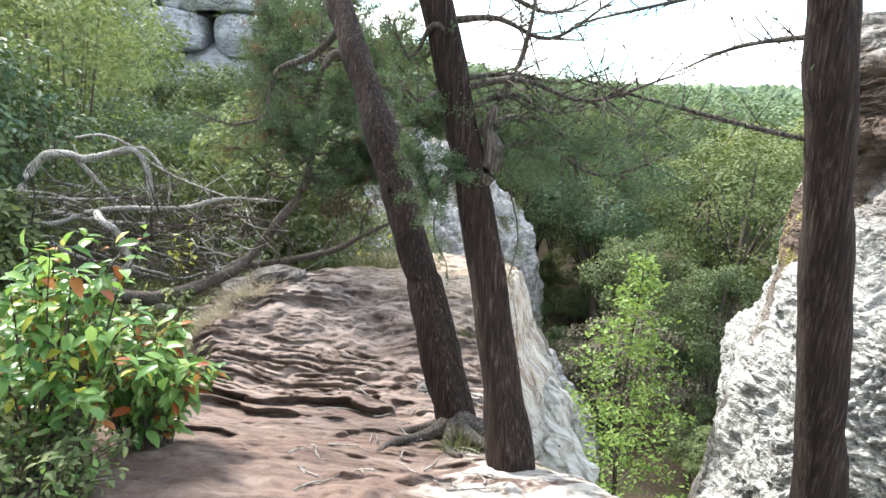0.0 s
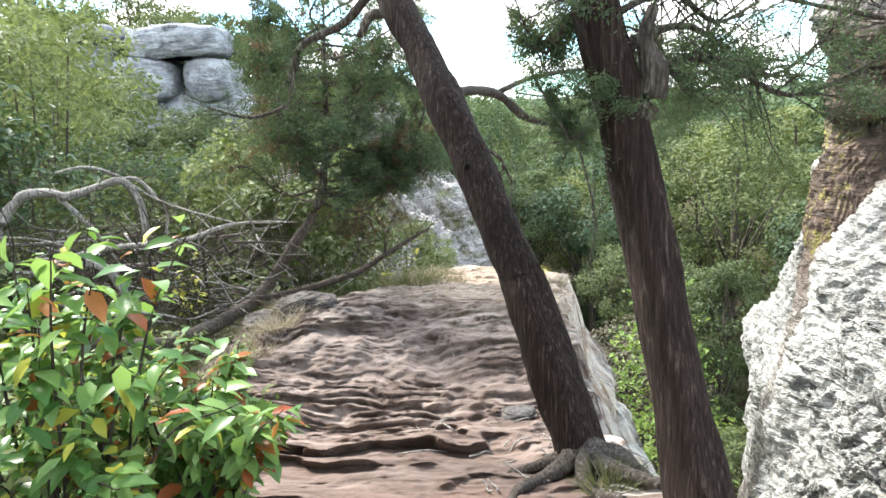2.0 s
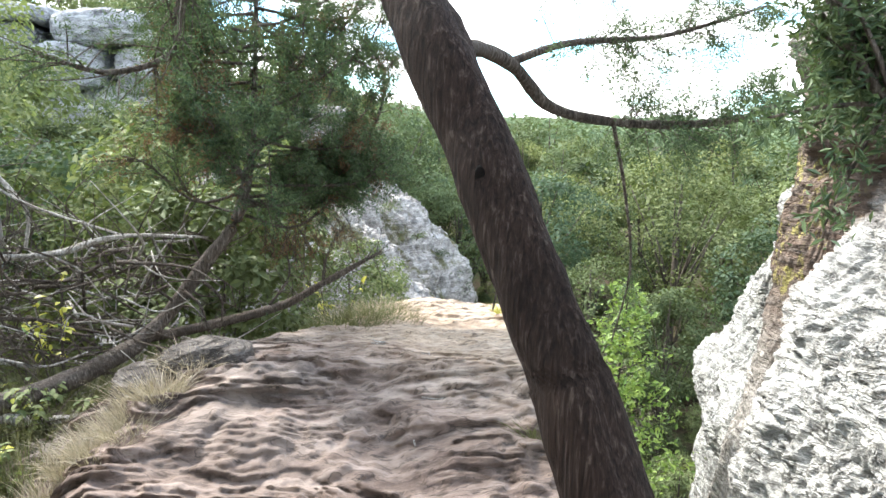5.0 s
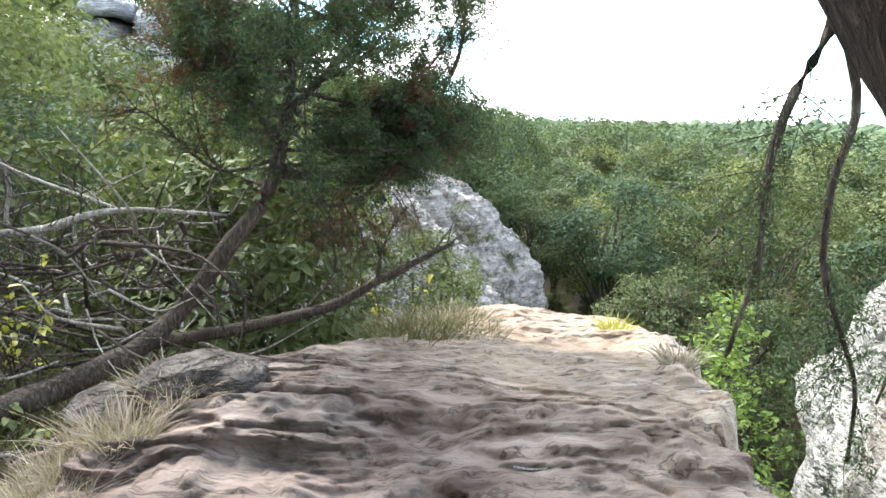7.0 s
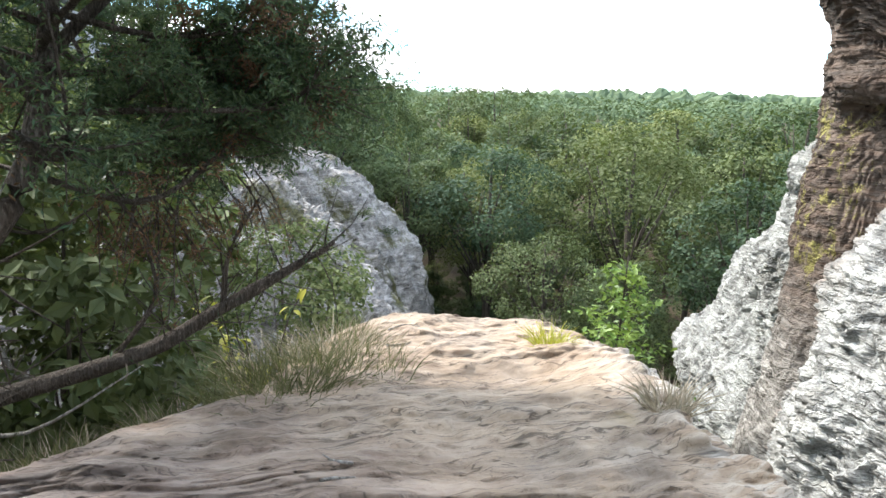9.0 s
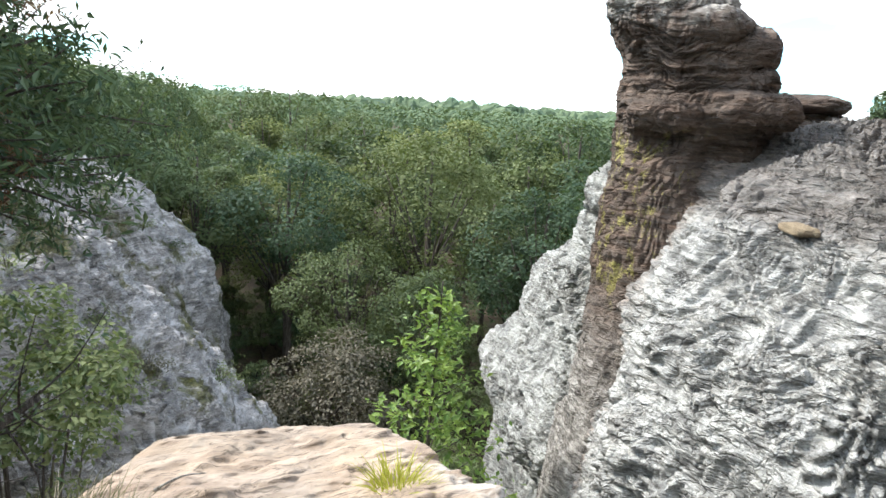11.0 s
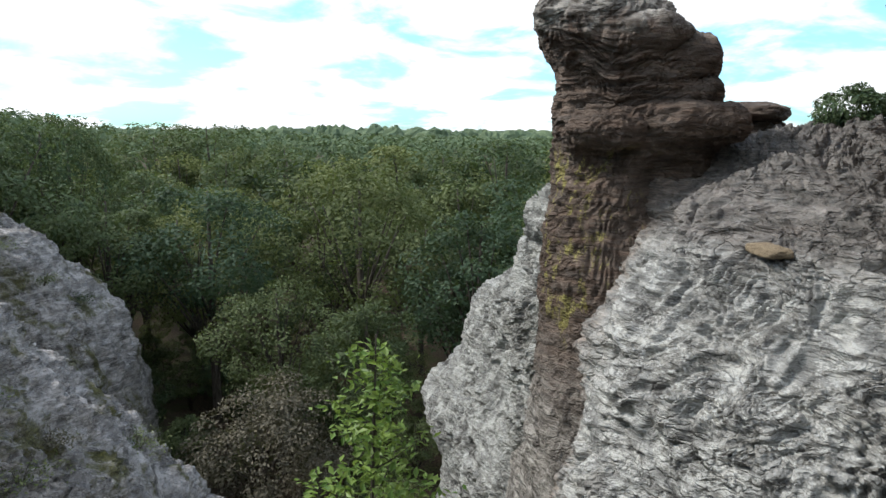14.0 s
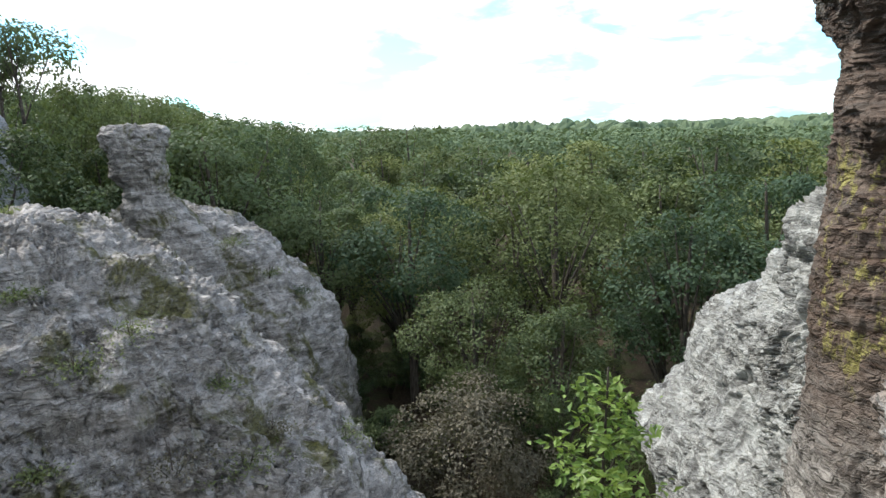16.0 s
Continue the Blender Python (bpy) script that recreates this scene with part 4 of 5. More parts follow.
def far_forest():
    """Woods out to the horizon: crowns of coarse leaf tufts."""
    rng = np.random.default_rng(11)
    bag, domes = Bag(), []
    for r0, r1, count, tufts, size in ((118, 260, 800, 80, 1.25), (260, 620, 1700, 34, 2.3)):
        ang = np.radians(rng.uniform(-40, 84, count))
        r = np.sqrt(rng.uniform(r0 ** 2, r1 ** 2, count))
        x, y = r * np.sin(ang), 7 + r * np.cos(ang)
        z = ground_z(x, y)
        h = np.maximum(np.minimum(rng.uniform(6, 18, count), (crest(x, y) - z) * rng.uniform(0.8, 0.97, count)), 3.5)
        wide = rng.uniform(2.6, 6.6, count) * (1 + (r0 > 200) * 0.6)
        d = unit(rng.normal(size=(count, tufts, 3)))
        d[..., 2] = np.abs(d[..., 2]) * 1.0 - 0.15
        c = np.stack([x, y, z + h * 0.62], -1)[:, None]
        pts = c + d * np.stack([wide, wide, h * 0.42], -1)[:, None] * rng.uniform(0.8, 1.05, (count, tufts, 1))
        bag.leaves(pts.reshape(-1, 3), size, rng, d.reshape(-1, 3) * 2.6, 0.35, 0.8)
    # the woods past that: lumpy crowns of a few pixels each
    rings = [(0.0, 1.0), (0.35, 0.92), (0.7, 0.66), (0.92, 0.3)]
    for r0, r1, count, grow in ((600, 1300, 1700, 1.7), (1300, 3200, 2000, 3.6)):
        for k in range(count):
            a = math.radians(rng.uniform(-40, 84))
            r = math.sqrt(rng.uniform(r0 ** 2, r1 ** 2))
            x, y = r * math.sin(a), 7 + r * math.cos(a)
            w, h = rng.uniform(3, 9) * grow, rng.uniform(8, 16) * (0.8 + 0.15 * grow)
            ring = [[(math.cos(j * 1.047) * rr * w * rng.uniform(0.75, 1.2), math.sin(j * 1.047) * rr * w * rng.uniform(0.75, 1.2), hh * h * rng.uniform(0.85, 1.1)) for j in range(6)] for hh, rr in rings]
            v = np.array(ring).reshape(-1, 3) + np.array([x, y, 0])
            q = [(m * 6 + j, m * 6 + (j + 1) % 6, m * 6 + 6 + (j + 1) % 6, m * 6 + 6 + j) for m in range(3) for j in range(6)]
            v = np.vstack([v, [[x, y, h]]])
            bag.put(v, q, [(18 + j, 18 + (j + 1) % 6, 24) for j in range(6)])
            domes.append((bag.n - 25, x, y))
    v = np.vstack(bag.v)
    d = np.array(domes)
    z = ground_z(d[:, 1], d[:, 2])
    for (i, _, _), zz in zip(domes, z):
        v[i:i + 25, 2] += zz
    bag.v = [v]
    tagged(solid("far_woods", bag.mesh("far_woods", False), HAZED_LEAF), "green woods rolling out to the horizon, haze painted into the leaves", "woods", kind="stuff")


far_forest()

# slender tree rising out of the ravine
def ravine_tree():
    rng = np.random.default_rng(21)
    root = new("slender_tree")
    base = float(ground_z(5.3, 15.6))
    root.matrix_basis = pose(5.35, 15.7, base)
    top = -2.45 - base
    wood, crown = Bag(), Bag()
    line = curve_through([(0, 0, -0.5), (0.2, 0.1, top * 0.4), (-0.15, 0, top * 0.75), (0, 0, top)], 26)
    wood.tube(line, [0.16, 0.11, 0.05, 0.012], 8)
    for k in range(46):
        f = 0.5 + 0.5 * (k / 46)
        b = line[int(f * 25)]
        ang = k * 2.4 + rng.uniform(-0.4, 0.4)
        n = (1 - f) * 4.0 + 0.25
        tip = b + np.array([math.cos(ang) * n, math.sin(ang) * n, 0.45 * n + 0.15])
        limb = curve_through([b, (b + tip) / 2 + (0, 0, -0.06 * n), tip], 7)
        wood.tube(limb, [0.012 + 0.02 * (1 - f), 0.004], 5)
        count = int(40 + 190 * (1 - f))
        at = limb[rng.integers(2, 7, count)] + rng.normal(size=(count, 3)) * np.array([0.2, 0.2, 0.13]) * (0.5 + n * 0.35)
        crown.leaves(at, 0.17, rng, None, 0.8, 0.5)
    solid("trunk", wood.mesh("trunk"), FOREST_BARK, root)
    solid("crown", crown.mesh("crown", False), BRIGHT_LEAF, root)
    tagged(root, "slender sapling with fresh yellow-green leaves growing from the ravine", "tree")


ravine_tree()
rusty = broad_tree(10.2, 4.4, 60, 220, 0.24, RUSTY_LEAF, 440, 0.12)
rusty.name = "rusty_tree"
tagged(rusty, "low tree with rusty grey-brown leaves in the gully", "tree")
rusty.matrix_basis = pose(13.2, 43, -24.3)

# pale tree on the left hillside
pale_z = float(ground_z(-11.8, 20.0))
pale = broad_tree(5.4 - pale_z, 3.0, 130, 150, 0.2, PALE_LEAF, 450, 0.35, FOREST_BARK, 0.008)
tagged(pale, "tall feathery tree with pale yellow-green leaves on the slope", "tree")
pale.matrix_basis = pose(-11.8, 20.0, pale_z)


# ---- cedars beside the path ----
def cedar_trunk(name, line, radii, seed, label):
    root = new(name)
    base = Vector(line[0])
    root.matrix_basis = Matrix.Translation(base)
    wood = Bag()
    pts = curve_through([Vector(p) - base for p in line], 70)
    wood.tube(pts, radii, 28, 0.10, seed, 0.05)
    solid("trunk", wood.mesh("trunk"), CEDAR_BARK, root)
    tagged(root, label, "cedar tree", "cedars beside the path")
    return root, base


def limb(root, name, bag, material, label=""):
    return solid(name, bag.mesh(name), material, root, label)


class Branches:
    """Starts a new branch object with each main limb; its twigs go into the same mesh."""

    def __init__(self, root, name, material):
        self.root, self.name, self.material, self.bag = root, name, material, None

    def main(self, line, radii, sides=8, rough=0.0, seed=0):
        self.close()
        self.bag = Bag()
        self.bag.tube(line, radii, sides, rough, seed)

    def tube(self, *shape):
        self.bag.tube(*shape)

    def close(self):
        if self.bag:
            solid(self.name, self.bag.mesh(self.name), self.material, self.root)


cedar_left, cl_base = cedar_trunk("cedar_tree", [(0.3, 3.62, -1.25), (0.2, 3.74, -0.75), (-0.01, 3.92, 0.0), (-0.27, 4.21, 0.77), (-0.56, 4.59, 1.5), (-0.87, 5.05, 2.2), (-1.27, 5.6, 3.0)],
                                  [0.17, 0.135, 0.116, 0.105, 0.095, 0.085, 0.07], 1, "leaning cedar with dark reddish shaggy bark and a knot hole")
cedar_right, cr_base = cedar_trunk("cedar_tree", [(0.53, 2.9, -1.1), (0.45, 2.98, -0.5), (0.3, 3.08, 0.36), (0.14, 3.11, 1.1), (-0.05, 3.1, 1.85), (-0.4, 2.98, 3.0)],
                                   [0.15, 0.115, 0.092, 0.085, 0.075, 0.06], 2, "cedar with straight reddish-brown trunk and dark sprays of foliage")
cedar_edge, ce_base = cedar_trunk("cedar_tree", [(2.9, 3.5, -3.4), (2.47, 3.5, -0.96), (2.2, 3.5, 0.66), (1.98, 3.5, 1.97), (1.7, 3.5, 3.6)],
                                  [0.18, 0.15, 0.135, 0.125, 0.11], 3, "upright dark cedar trunk at the edge of the ravine")


def sprigs(wood, green, line, rng, twigs, length, per_twig, leaf, first=0.25, droop=0.0, brown=None, wide=0.35, thick=1.0):
    """Twigs along a limb with scale-leaf tufts on their outer halves."""
    line = np.asarray(line)
    n = len(line)
    tan = unit(np.gradient(line, axis=0))
    for _ in range(twigs):
        k = int(rng.uniform(first, 1) * (n - 1))
        d = unit(tan[k] * 0.6 + rng.normal(size=3) * 0.7 + np.array([0, 0, 0.15 - droop]))
        ln = length * rng.uniform(0.5, 1.2)
        a, b = line[k], line[k] + d * ln * 0.5 + rng.normal(size=3) * 0.05 * ln
        tip = line[k] + d * ln + np.array([0, 0, -droop * 0.3 * ln])
        tw = curve_through([a, b, tip], 5)
        wood.tube(tw, [0.006 * (0.5 + ln) * thick, 0.0015 * thick], 3)
        if per_twig:
            f = rng.uniform(0.35, 1.05, per_twig)
            at = a + (b - a) * np.minimum(f * 2, 1)[:, None] + (tip - b) * np.maximum(f * 2 - 1, 0)[:, None] + rng.normal(size=(per_twig, 3)) * ln * wide * 0.35
            (brown if brown is not None and rng.uniform() < 0.3 else green).leaves(at, leaf, rng, np.tile(d, (per_twig, 1)) * 0.3, 0.2, 0.28)


def local(points, base):
    return [tuple(Vector(p) - base) for p in points]


def dress_left_cedar():
    rng = np.random.default_rng(31)
    wood, green = Branches(cedar_left, "branch", LIMB_BARK), Bag()
    main = curve_through(local([(-0.43, 4.42, 1.12), (-0.25, 4.65, 1.17), (-0.02, 5.0, 1.14), (0.2, 5.17, 0.98), (0.54, 5.2, 0.92), (0.9, 5.2, 0.92), (1.22, 5.25, 0.97), (1.7, 5.4, 1.15)], cl_base), 40)
    wood.main(main, [0.034, 0.028, 0.024, 0.018, 0.008], 10, 0.15, 5)
    sprigs(wood, green, main, rng, 90, 0.34, 190, 0.02, 0.55, 0.0, None, 0.25, 0.6)
    up = curve_through(local([(-0.05, 4.98, 1.15), (0.25, 5.1, 1.25), (0.7, 5.15, 1.3), (1.2, 5.2, 1.45)], cl_base), 20)
    wood.main(up, [0.02, 0.006], 7)
    sprigs(wood, green, up, rng, 50, 0.3, 190, 0.02, 0.3, 0.0, None, 0.25, 0.6)
    for pts, r in (([(-0.36, 4.36, 1.0), (-0.2, 4.55, 0.86), (-0.05, 4.68, 0.74), (-0.1, 4.68, 0.6), (-0.12, 4.68, 0.5), (-0.12, 4.68, 0.36), (-0.14, 4.7, 0.2)], 0.012),
                   ([(-0.06, 4.67, 0.76), (0.0, 4.68, 0.6), (-0.02, 4.68, 0.48), (-0.015, 4.68, 0.35), (0.03, 4.68, 0.24), (0.08, 4.7, 0.14), (0.1, 4.72, 0.0)], 0.009),
                   ([(0.5, 5.2, 0.92), (0.6, 5.25, 0.6), (0.7, 5.35, 0.2), (0.65, 5.4, -0.2)], 0.012)):
        line = curve_through(local(pts, cl_base), 22)
        wood.main(line, [r, r * 0.3], 7, 0.15, 8)
        sprigs(wood, green, line, rng, 22, 0.15, 110, 0.011, 0.4, 0.8, None, 0.3, 0.35)
    left = curve_through(local([(-0.7, 4.8, 1.85), (-0.95, 4.95, 1.62), (-1.23, 5.0, 1.5), (-1.32, 5.0, 1.3), (-1.36, 5.0, 1.15), (-1.6, 5.0, 1.08), (-1.85, 5.0, 1.15)], cl_base), 26)
    wood.main(left, [0.03, 0.022, 0.015, 0.006], 8, 0.15, 9)
    sprigs(wood, green, left, rng, 50, 0.28, 90, 0.02, 0.3, 0.3)
    stub = curve_through(local([(-0.62, 4.68, 1.6), (-0.78, 4.72, 1.62), (-0.86, 4.72, 1.5)], cl_base), 8)
    wood.main(stub, [0.035, 0.022], 8, 0.2, 4)
    high = [[(-0.85, 5.02, 2.15), (-1.2, 5.2, 2.2), (-1.9, 5.4, 2.05), (-2.5, 5.6, 2.2)], [(-1.0, 5.2, 2.5), (-1.4, 5.7, 2.5), (-1.5, 6.3, 2.6)]]
    for pts in high:
        line = curve_through(local(pts, cl_base), 20)
        wood.main(line, [0.025, 0.006], 7)
        sprigs(wood, green, line, rng, 40, 0.34, 110, 0.021, 0.25)
    wood.close()
    solid("foliage", green.mesh("foliage", False), JUNIPER_LEAF, cedar_left, "dull green scaly sprays")
    for ang, ln in ((200, 0.75), (240, 0.6), (275, 0.8), (310, 0.55), (160, 0.5), (345, 0.5)):
        a = radians(ang)
        pts = []
        for f in (0.02, 0.16, 0.4, 0.7, 1.0):
            x, y = 0.2 + math.cos(a + 0.5 * f) * ln * f, 3.7 + math.sin(a + 0.5 * f) * ln * f
            z = float(ledge_z(np.array([x]), np.array([y]))[0]) + 0.02 + 0.10 * (1 - f) ** 4 - 0.035 * f
            pts.append((x, y, z))
        root = Bag()
        root.tube(curve_through(local(pts, cl_base), 14), [0.06, 0.045, 0.03, 0.012], 8, 0.15, int(ang))
        limb(cedar_left, "root", root, LIMB_BARK, "pale exposed root gripping the soil")
    root = Bag()
    root.tube(curve_through(local([(0.24, 3.66, -0.85), (0.36, 3.6, -0.86), (0.5, 3.5, -0.9), (0.66, 3.42, -1.02), (0.8, 3.3, -1.2)], cl_base), 18), [0.07, 0.05, 0.04, 0.03], 9, 0.16, 90)
    limb(cedar_left, "root", root, LIMB_BARK, "grey root arching over the rim")
    # no real hollow: a near-black plug carries the hole's shade
    hole = Bag()
    hole.tube(np.array([(0, 0, 0), (0, 0.015, 0.005)]), [0.015, 0.012], 12)
    h = limb(cedar_left, "knot_hole", hole, shader_dark)
    h.matrix_basis = Matrix.Translation(Vector((-0.315, 4.112, 0.77)) - cl_base) @ Matrix.Diagonal((1, 1, 1.9, 1))


# shade inside the knot hole, given as a near-black colour
shader_dark = bark_material("hole_shade", (0.004, 0.003, 0.003), (0.008, 0.006, 0.005), (0.012, 0.01, 0.008))
dress_left_cedar()


def dress_right_cedar():
    rng = np.random.default_rng(33)
    wood, green = Branches(cedar_right, "branch", LIMB_BARK), Bag()
    starts = [(1.05, -1, 0.0, 1.0), (1.1, 1, 0.05, 1.0), (1.25, 1, 0.4, 1.1), (1.3, -1, 0.3, 0.6), (1.45, 1, -0.3, 0.9), (1.5, 1, 0.8, 0.9), (1.65, -1, -0.1, 0.55), (1.85, 1, 0.6, 0.8), (1.2, 1, 1.2, 0.8), (1.15, 1, 0.6, 0.7), (1.35, 1, 0.5, 0.75), (1.4, -1, -0.4, 0.6), (1.6, -1, 0.5, 0.9), (1.75, 1, -0.2, 0.7), (1.3, -1, 0.9, 0.5)]
    knob = curve_through(local([(0.17, 3.09, 0.98), (0.24, 3.07, 1.08), (0.25, 3.06, 1.18), (0.22, 3.06, 1.28), (0.27, 3.07, 1.42), (0.36, 3.1, 1.6), (0.42, 3.15, 1.9)], cr_base), 22)
    wood.main(knob, [0.035, 0.052, 0.046, 0.028, 0.018, 0.012, 0.006], 14, 0.2, 77)
    sprigs(wood, green, knob, rng, 18, 0.3, 22, 0.018, 0.5, 0.1, None, 0.28)
    for z, s, ahead, ln in starts:
        ln = ln if s > 0 else min(ln, 0.3)
        x0, y0 = 0.37 - 0.2 * z, 3.09
        pts = [(x0, y0, z), (x0 + s * 0.3 * ln, y0 + ahead * 0.3 * ln + rng.uniform(-0.08, 0.08), z + rng.uniform(0.0, 0.12)), (x0 + s * 0.65 * ln, y0 + ahead * 0.7 * ln + rng.uniform(-0.1, 0.1), z - rng.uniform(0.0, 0.12)), (x0 + s * ln, y0 + ahead * ln, z + 0.1)]
        line = curve_through(local(pts, cr_base), 16)
        wood.main(line, [0.018, 0.004], 7, 0.2, int(z * 40))
        sprigs(wood, green, line, rng, 46 if z < 1.32 else 26, 0.3 if s > 0 else 0.16, 190 if z < 1.16 else 90 if z < 1.32 else 6 if s > 0 else 40, 0.018, 0.15, 0.1, None, 0.28)
    wood.close()
    # sprays are broken off where walkers pass
    blades = np.vstack(green.v).reshape(-1, 4, 3)
    at = blades.mean(1) + np.array(cr_base)
    blades = blades[~((at[:, 0] < -0.22) & (at[:, 2] < 1.45))]
    green = Bag()
    green.put(blades.reshape(-1, 3), np.arange(4 * len(blades)).reshape(-1, 4))
    solid("foliage", green.mesh("foliage", False), JUNIPER_LEAF, cedar_right, "dark green scaly sprays")


dress_right_cedar()


def dress_edge_cedar():
    rng = np.random.default_rng(35)
    wood, green = Branches(cedar_edge, "branch", LIMB_BARK), Bag()
    for pts in ([(2.05, 3.5, 1.25), (1.75, 3.58, 1.3), (1.46, 3.6, 1.36), (1.04, 3.6, 1.45), (0.75, 3.6, 1.52)], [(1.95, 3.5, 2.0), (1.7, 3.7, 2.05), (1.2, 4.0, 1.95), (0.8, 4.2, 1.85)], [(1.95, 3.5, 2.2), (2.3, 3.9, 2.1), (2.6, 4.4, 2.2)], [(2.0, 3.5, 1.8), (1.75, 4.0, 1.75), (1.6, 4.6, 1.6)]):
        line = curve_through(local(pts, ce_base), 18)
        wood.main(line, [0.018, 0.012, 0.005], 7, 0.2, 4)
        sprigs(wood, green, line, rng, 24, 0.35, 3, 0.04, 0.2)
    wood.close()
    solid("foliage", green.mesh("foliage", False), JUNIPER_LEAF, cedar_edge, "thin green sprays on bare twigs")


dress_edge_cedar()


# ---- the juniper that leans over the path's far side ----
def build_juniper():
    rng = np.random.default_rng(41)
    root = new("juniper_tree")
    base = Vector((-3.95, 6.2, -1.1))
    root.matrix_basis = Matrix.Translation(base)
    trunk = Bag()
    main = curve_through(local([(-3.95, 6.2, -1.1), (-3.62, 6.3, -0.8), (-3.0, 6.5, -0.92), (-2.55, 7.2, -0.9), (-2.3, 7.7, -0.76), (-1.95, 7.8, -0.3), (-1.67, 7.85, 0.1), (-1.55, 8.0, 0.7), (-1.5, 8.05, 1.4), (-1.45, 8.1, 2.3)], base), 60)
    trunk.tube(main, [0.09, 0.085, 0.075, 0.07, 0.062, 0.055, 0.048, 0.036, 0.022, 0.01], 16, 0.14, 12)
    limb(root, "trunk", trunk, LIMB_BARK)
    wood, green, brown = Branches(root, "branch", TWIG), Bag(), Bag()
    lower = curve_through(local([(-2.4, 7.6, -0.86), (-1.97, 8.1, -0.92), (-1.36, 8.2, -0.78), (-1.05, 8.2, -0.61), (-0.7, 8.2, -0.42), (-0.45, 8.3, -0.3)], base), 26)
    wood.main(lower, [0.05, 0.04, 0.03, 0.012], 10, 0.15, 13)
    sprigs(wood, green, lower, rng, 46, 0.34, 5, 0.04, 0.3)
    curl = curve_through(local([(-1.62, 7.9, 0.2), (-1.39, 8.2, 0.17), (-1.05, 8.2, 0.14), (-0.79, 8.2, 0.27), (-0.51, 8.2, 0.41), (-0.35, 8.3, 0.6)], base), 22)
    wood.main(curl, [0.035, 0.028, 0.01], 9, 0.15, 14)
    sprigs(wood, green, curl, rng, 44, 0.3, 150, 0.03, 0.45)
    for pts in ([(-1.6, 7.9, 0.4), (-1.9, 7.7, 0.9), (-2.05, 7.65, 1.5), (-2.1, 7.6, 2.1)], [(-1.55, 8.0, 0.6), (-1.2, 8.1, 1.0), (-0.9, 8.1, 1.5), (-0.6, 8.2, 1.9)], [(-1.0, 8.2, 0.15), (-0.7, 8.4, 0.5), (-0.45, 8.5, 1.0), (-0.4, 8.5, 1.4)], [(-1.6, 7.95, 0.8), (-1.3, 8.5, 1.2), (-1.2, 8.8, 1.7)]):
        line = curve_through(local(pts, base), 18)
        wood.main(line, [0.026, 0.006], 7, 0.2, 3)
        sprigs(wood, green, line, rng, 46, 0.36, 150, 0.031, 0.3, 0.0, brown)
    for k in range(40):
        z = 0.1 + 2.0 * (k / 40)
        x0, y0 = -1.62 + 0.07 * z, 7.9 + 0.08 * z
        ang = k * 2.4 + rng.uniform(-0.3, 0.3)
        ln = (1.15 - 0.25 * abs(z - 0.8)) * rng.uniform(0.6, 1.15) * (1.15 + 0.35 * math.cos(ang))
        if math.cos(ang + 0.25) > 0.1:
            ln = min(ln, 1.15 / math.cos(ang + 0.25))
        pts = [(x0, y0, z), (x0 + math.cos(ang) * ln * 0.45, y0 + math.sin(ang) * ln * 0.45 + rng.uniform(-0.12, 0.12), z + rng.uniform(-0.1, 0.15)), (x0 + math.cos(ang + 0.3) * ln * 0.8, y0 + math.sin(ang + 0.3) * ln * 0.8, z + rng.uniform(0.0, 0.4)), (x0 + math.cos(ang + 0.25) * ln, y0 + math.sin(ang + 0.25) * ln, z + rng.uniform(0.1, 0.75))]
        line = curve_through(local(pts, base), 12)
        wood.main(line, [0.016, 0.004], 5)
        bare = z < 0.35
        sprigs(wood, green, line, rng, 26, 0.3, 40 if bare else 115, 0.035, 0.35, 0.05, brown if k % 4 == 0 else None, 0.28)
    for k in range(16):
        ang = -0.9 + 1.9 * rng.uniform()
        x0, y0, z = -1.5 + 0.55 * rng.uniform(), 7.95 + 0.3 * rng.uniform(), 0.05 + 0.6 * rng.uniform()
        ln = min(rng.uniform(0.5, 0.95), (-0.4 - x0) / max(math.cos(ang), 0.3))
        pts = [(x0, y0, z), (x0 + math.cos(ang) * ln * 0.5, y0 + math.sin(ang) * ln * 0.5, z + rng.uniform(-0.05, 0.12)), (x0 + math.cos(ang) * ln, y0 + math.sin(ang) * ln, z + rng.uniform(0.0, 0.3))]
        line = curve_through(local(pts, base), 10)
        wood.main(line, [0.012, 0.003], 5)
        sprigs(wood, green, line, rng, 22, 0.26, 110, 0.03, 0.2, 0.05, brown if k % 3 == 0 else None, 0.28)
    for k in range(26):
        a = rng.uniform(0, 6.28)
        c = np.array([-1.25, 8.1, 0.05]) - np.array(base) + rng.normal(size=3) * (0.16, 0.16, 0.06)
        line = curve_through([c, c + (0.1 * math.cos(a), 0.1 * math.sin(a), -0.15), c + (0.18 * math.cos(a), 0.18 * math.sin(a), -0.45 * rng.uniform(0.5, 1))], 8)
        wood.main(line, [0.005, 0.002], 4)
        sprigs(wood, brown, line, rng, 4, 0.14, 14, 0.03, 0.1, 0.8)
    for k in range(14):
        c = np.array([-1.85, 7.45, 0.95]) - np.array(base) + rng.normal(size=3) * (0.12, 0.15, 0.3)
        brown.leaves(c + rng.normal(size=(60, 3)) * (0.05, 0.05, 0.12), 0.04, rng, None, 0, 0.3)
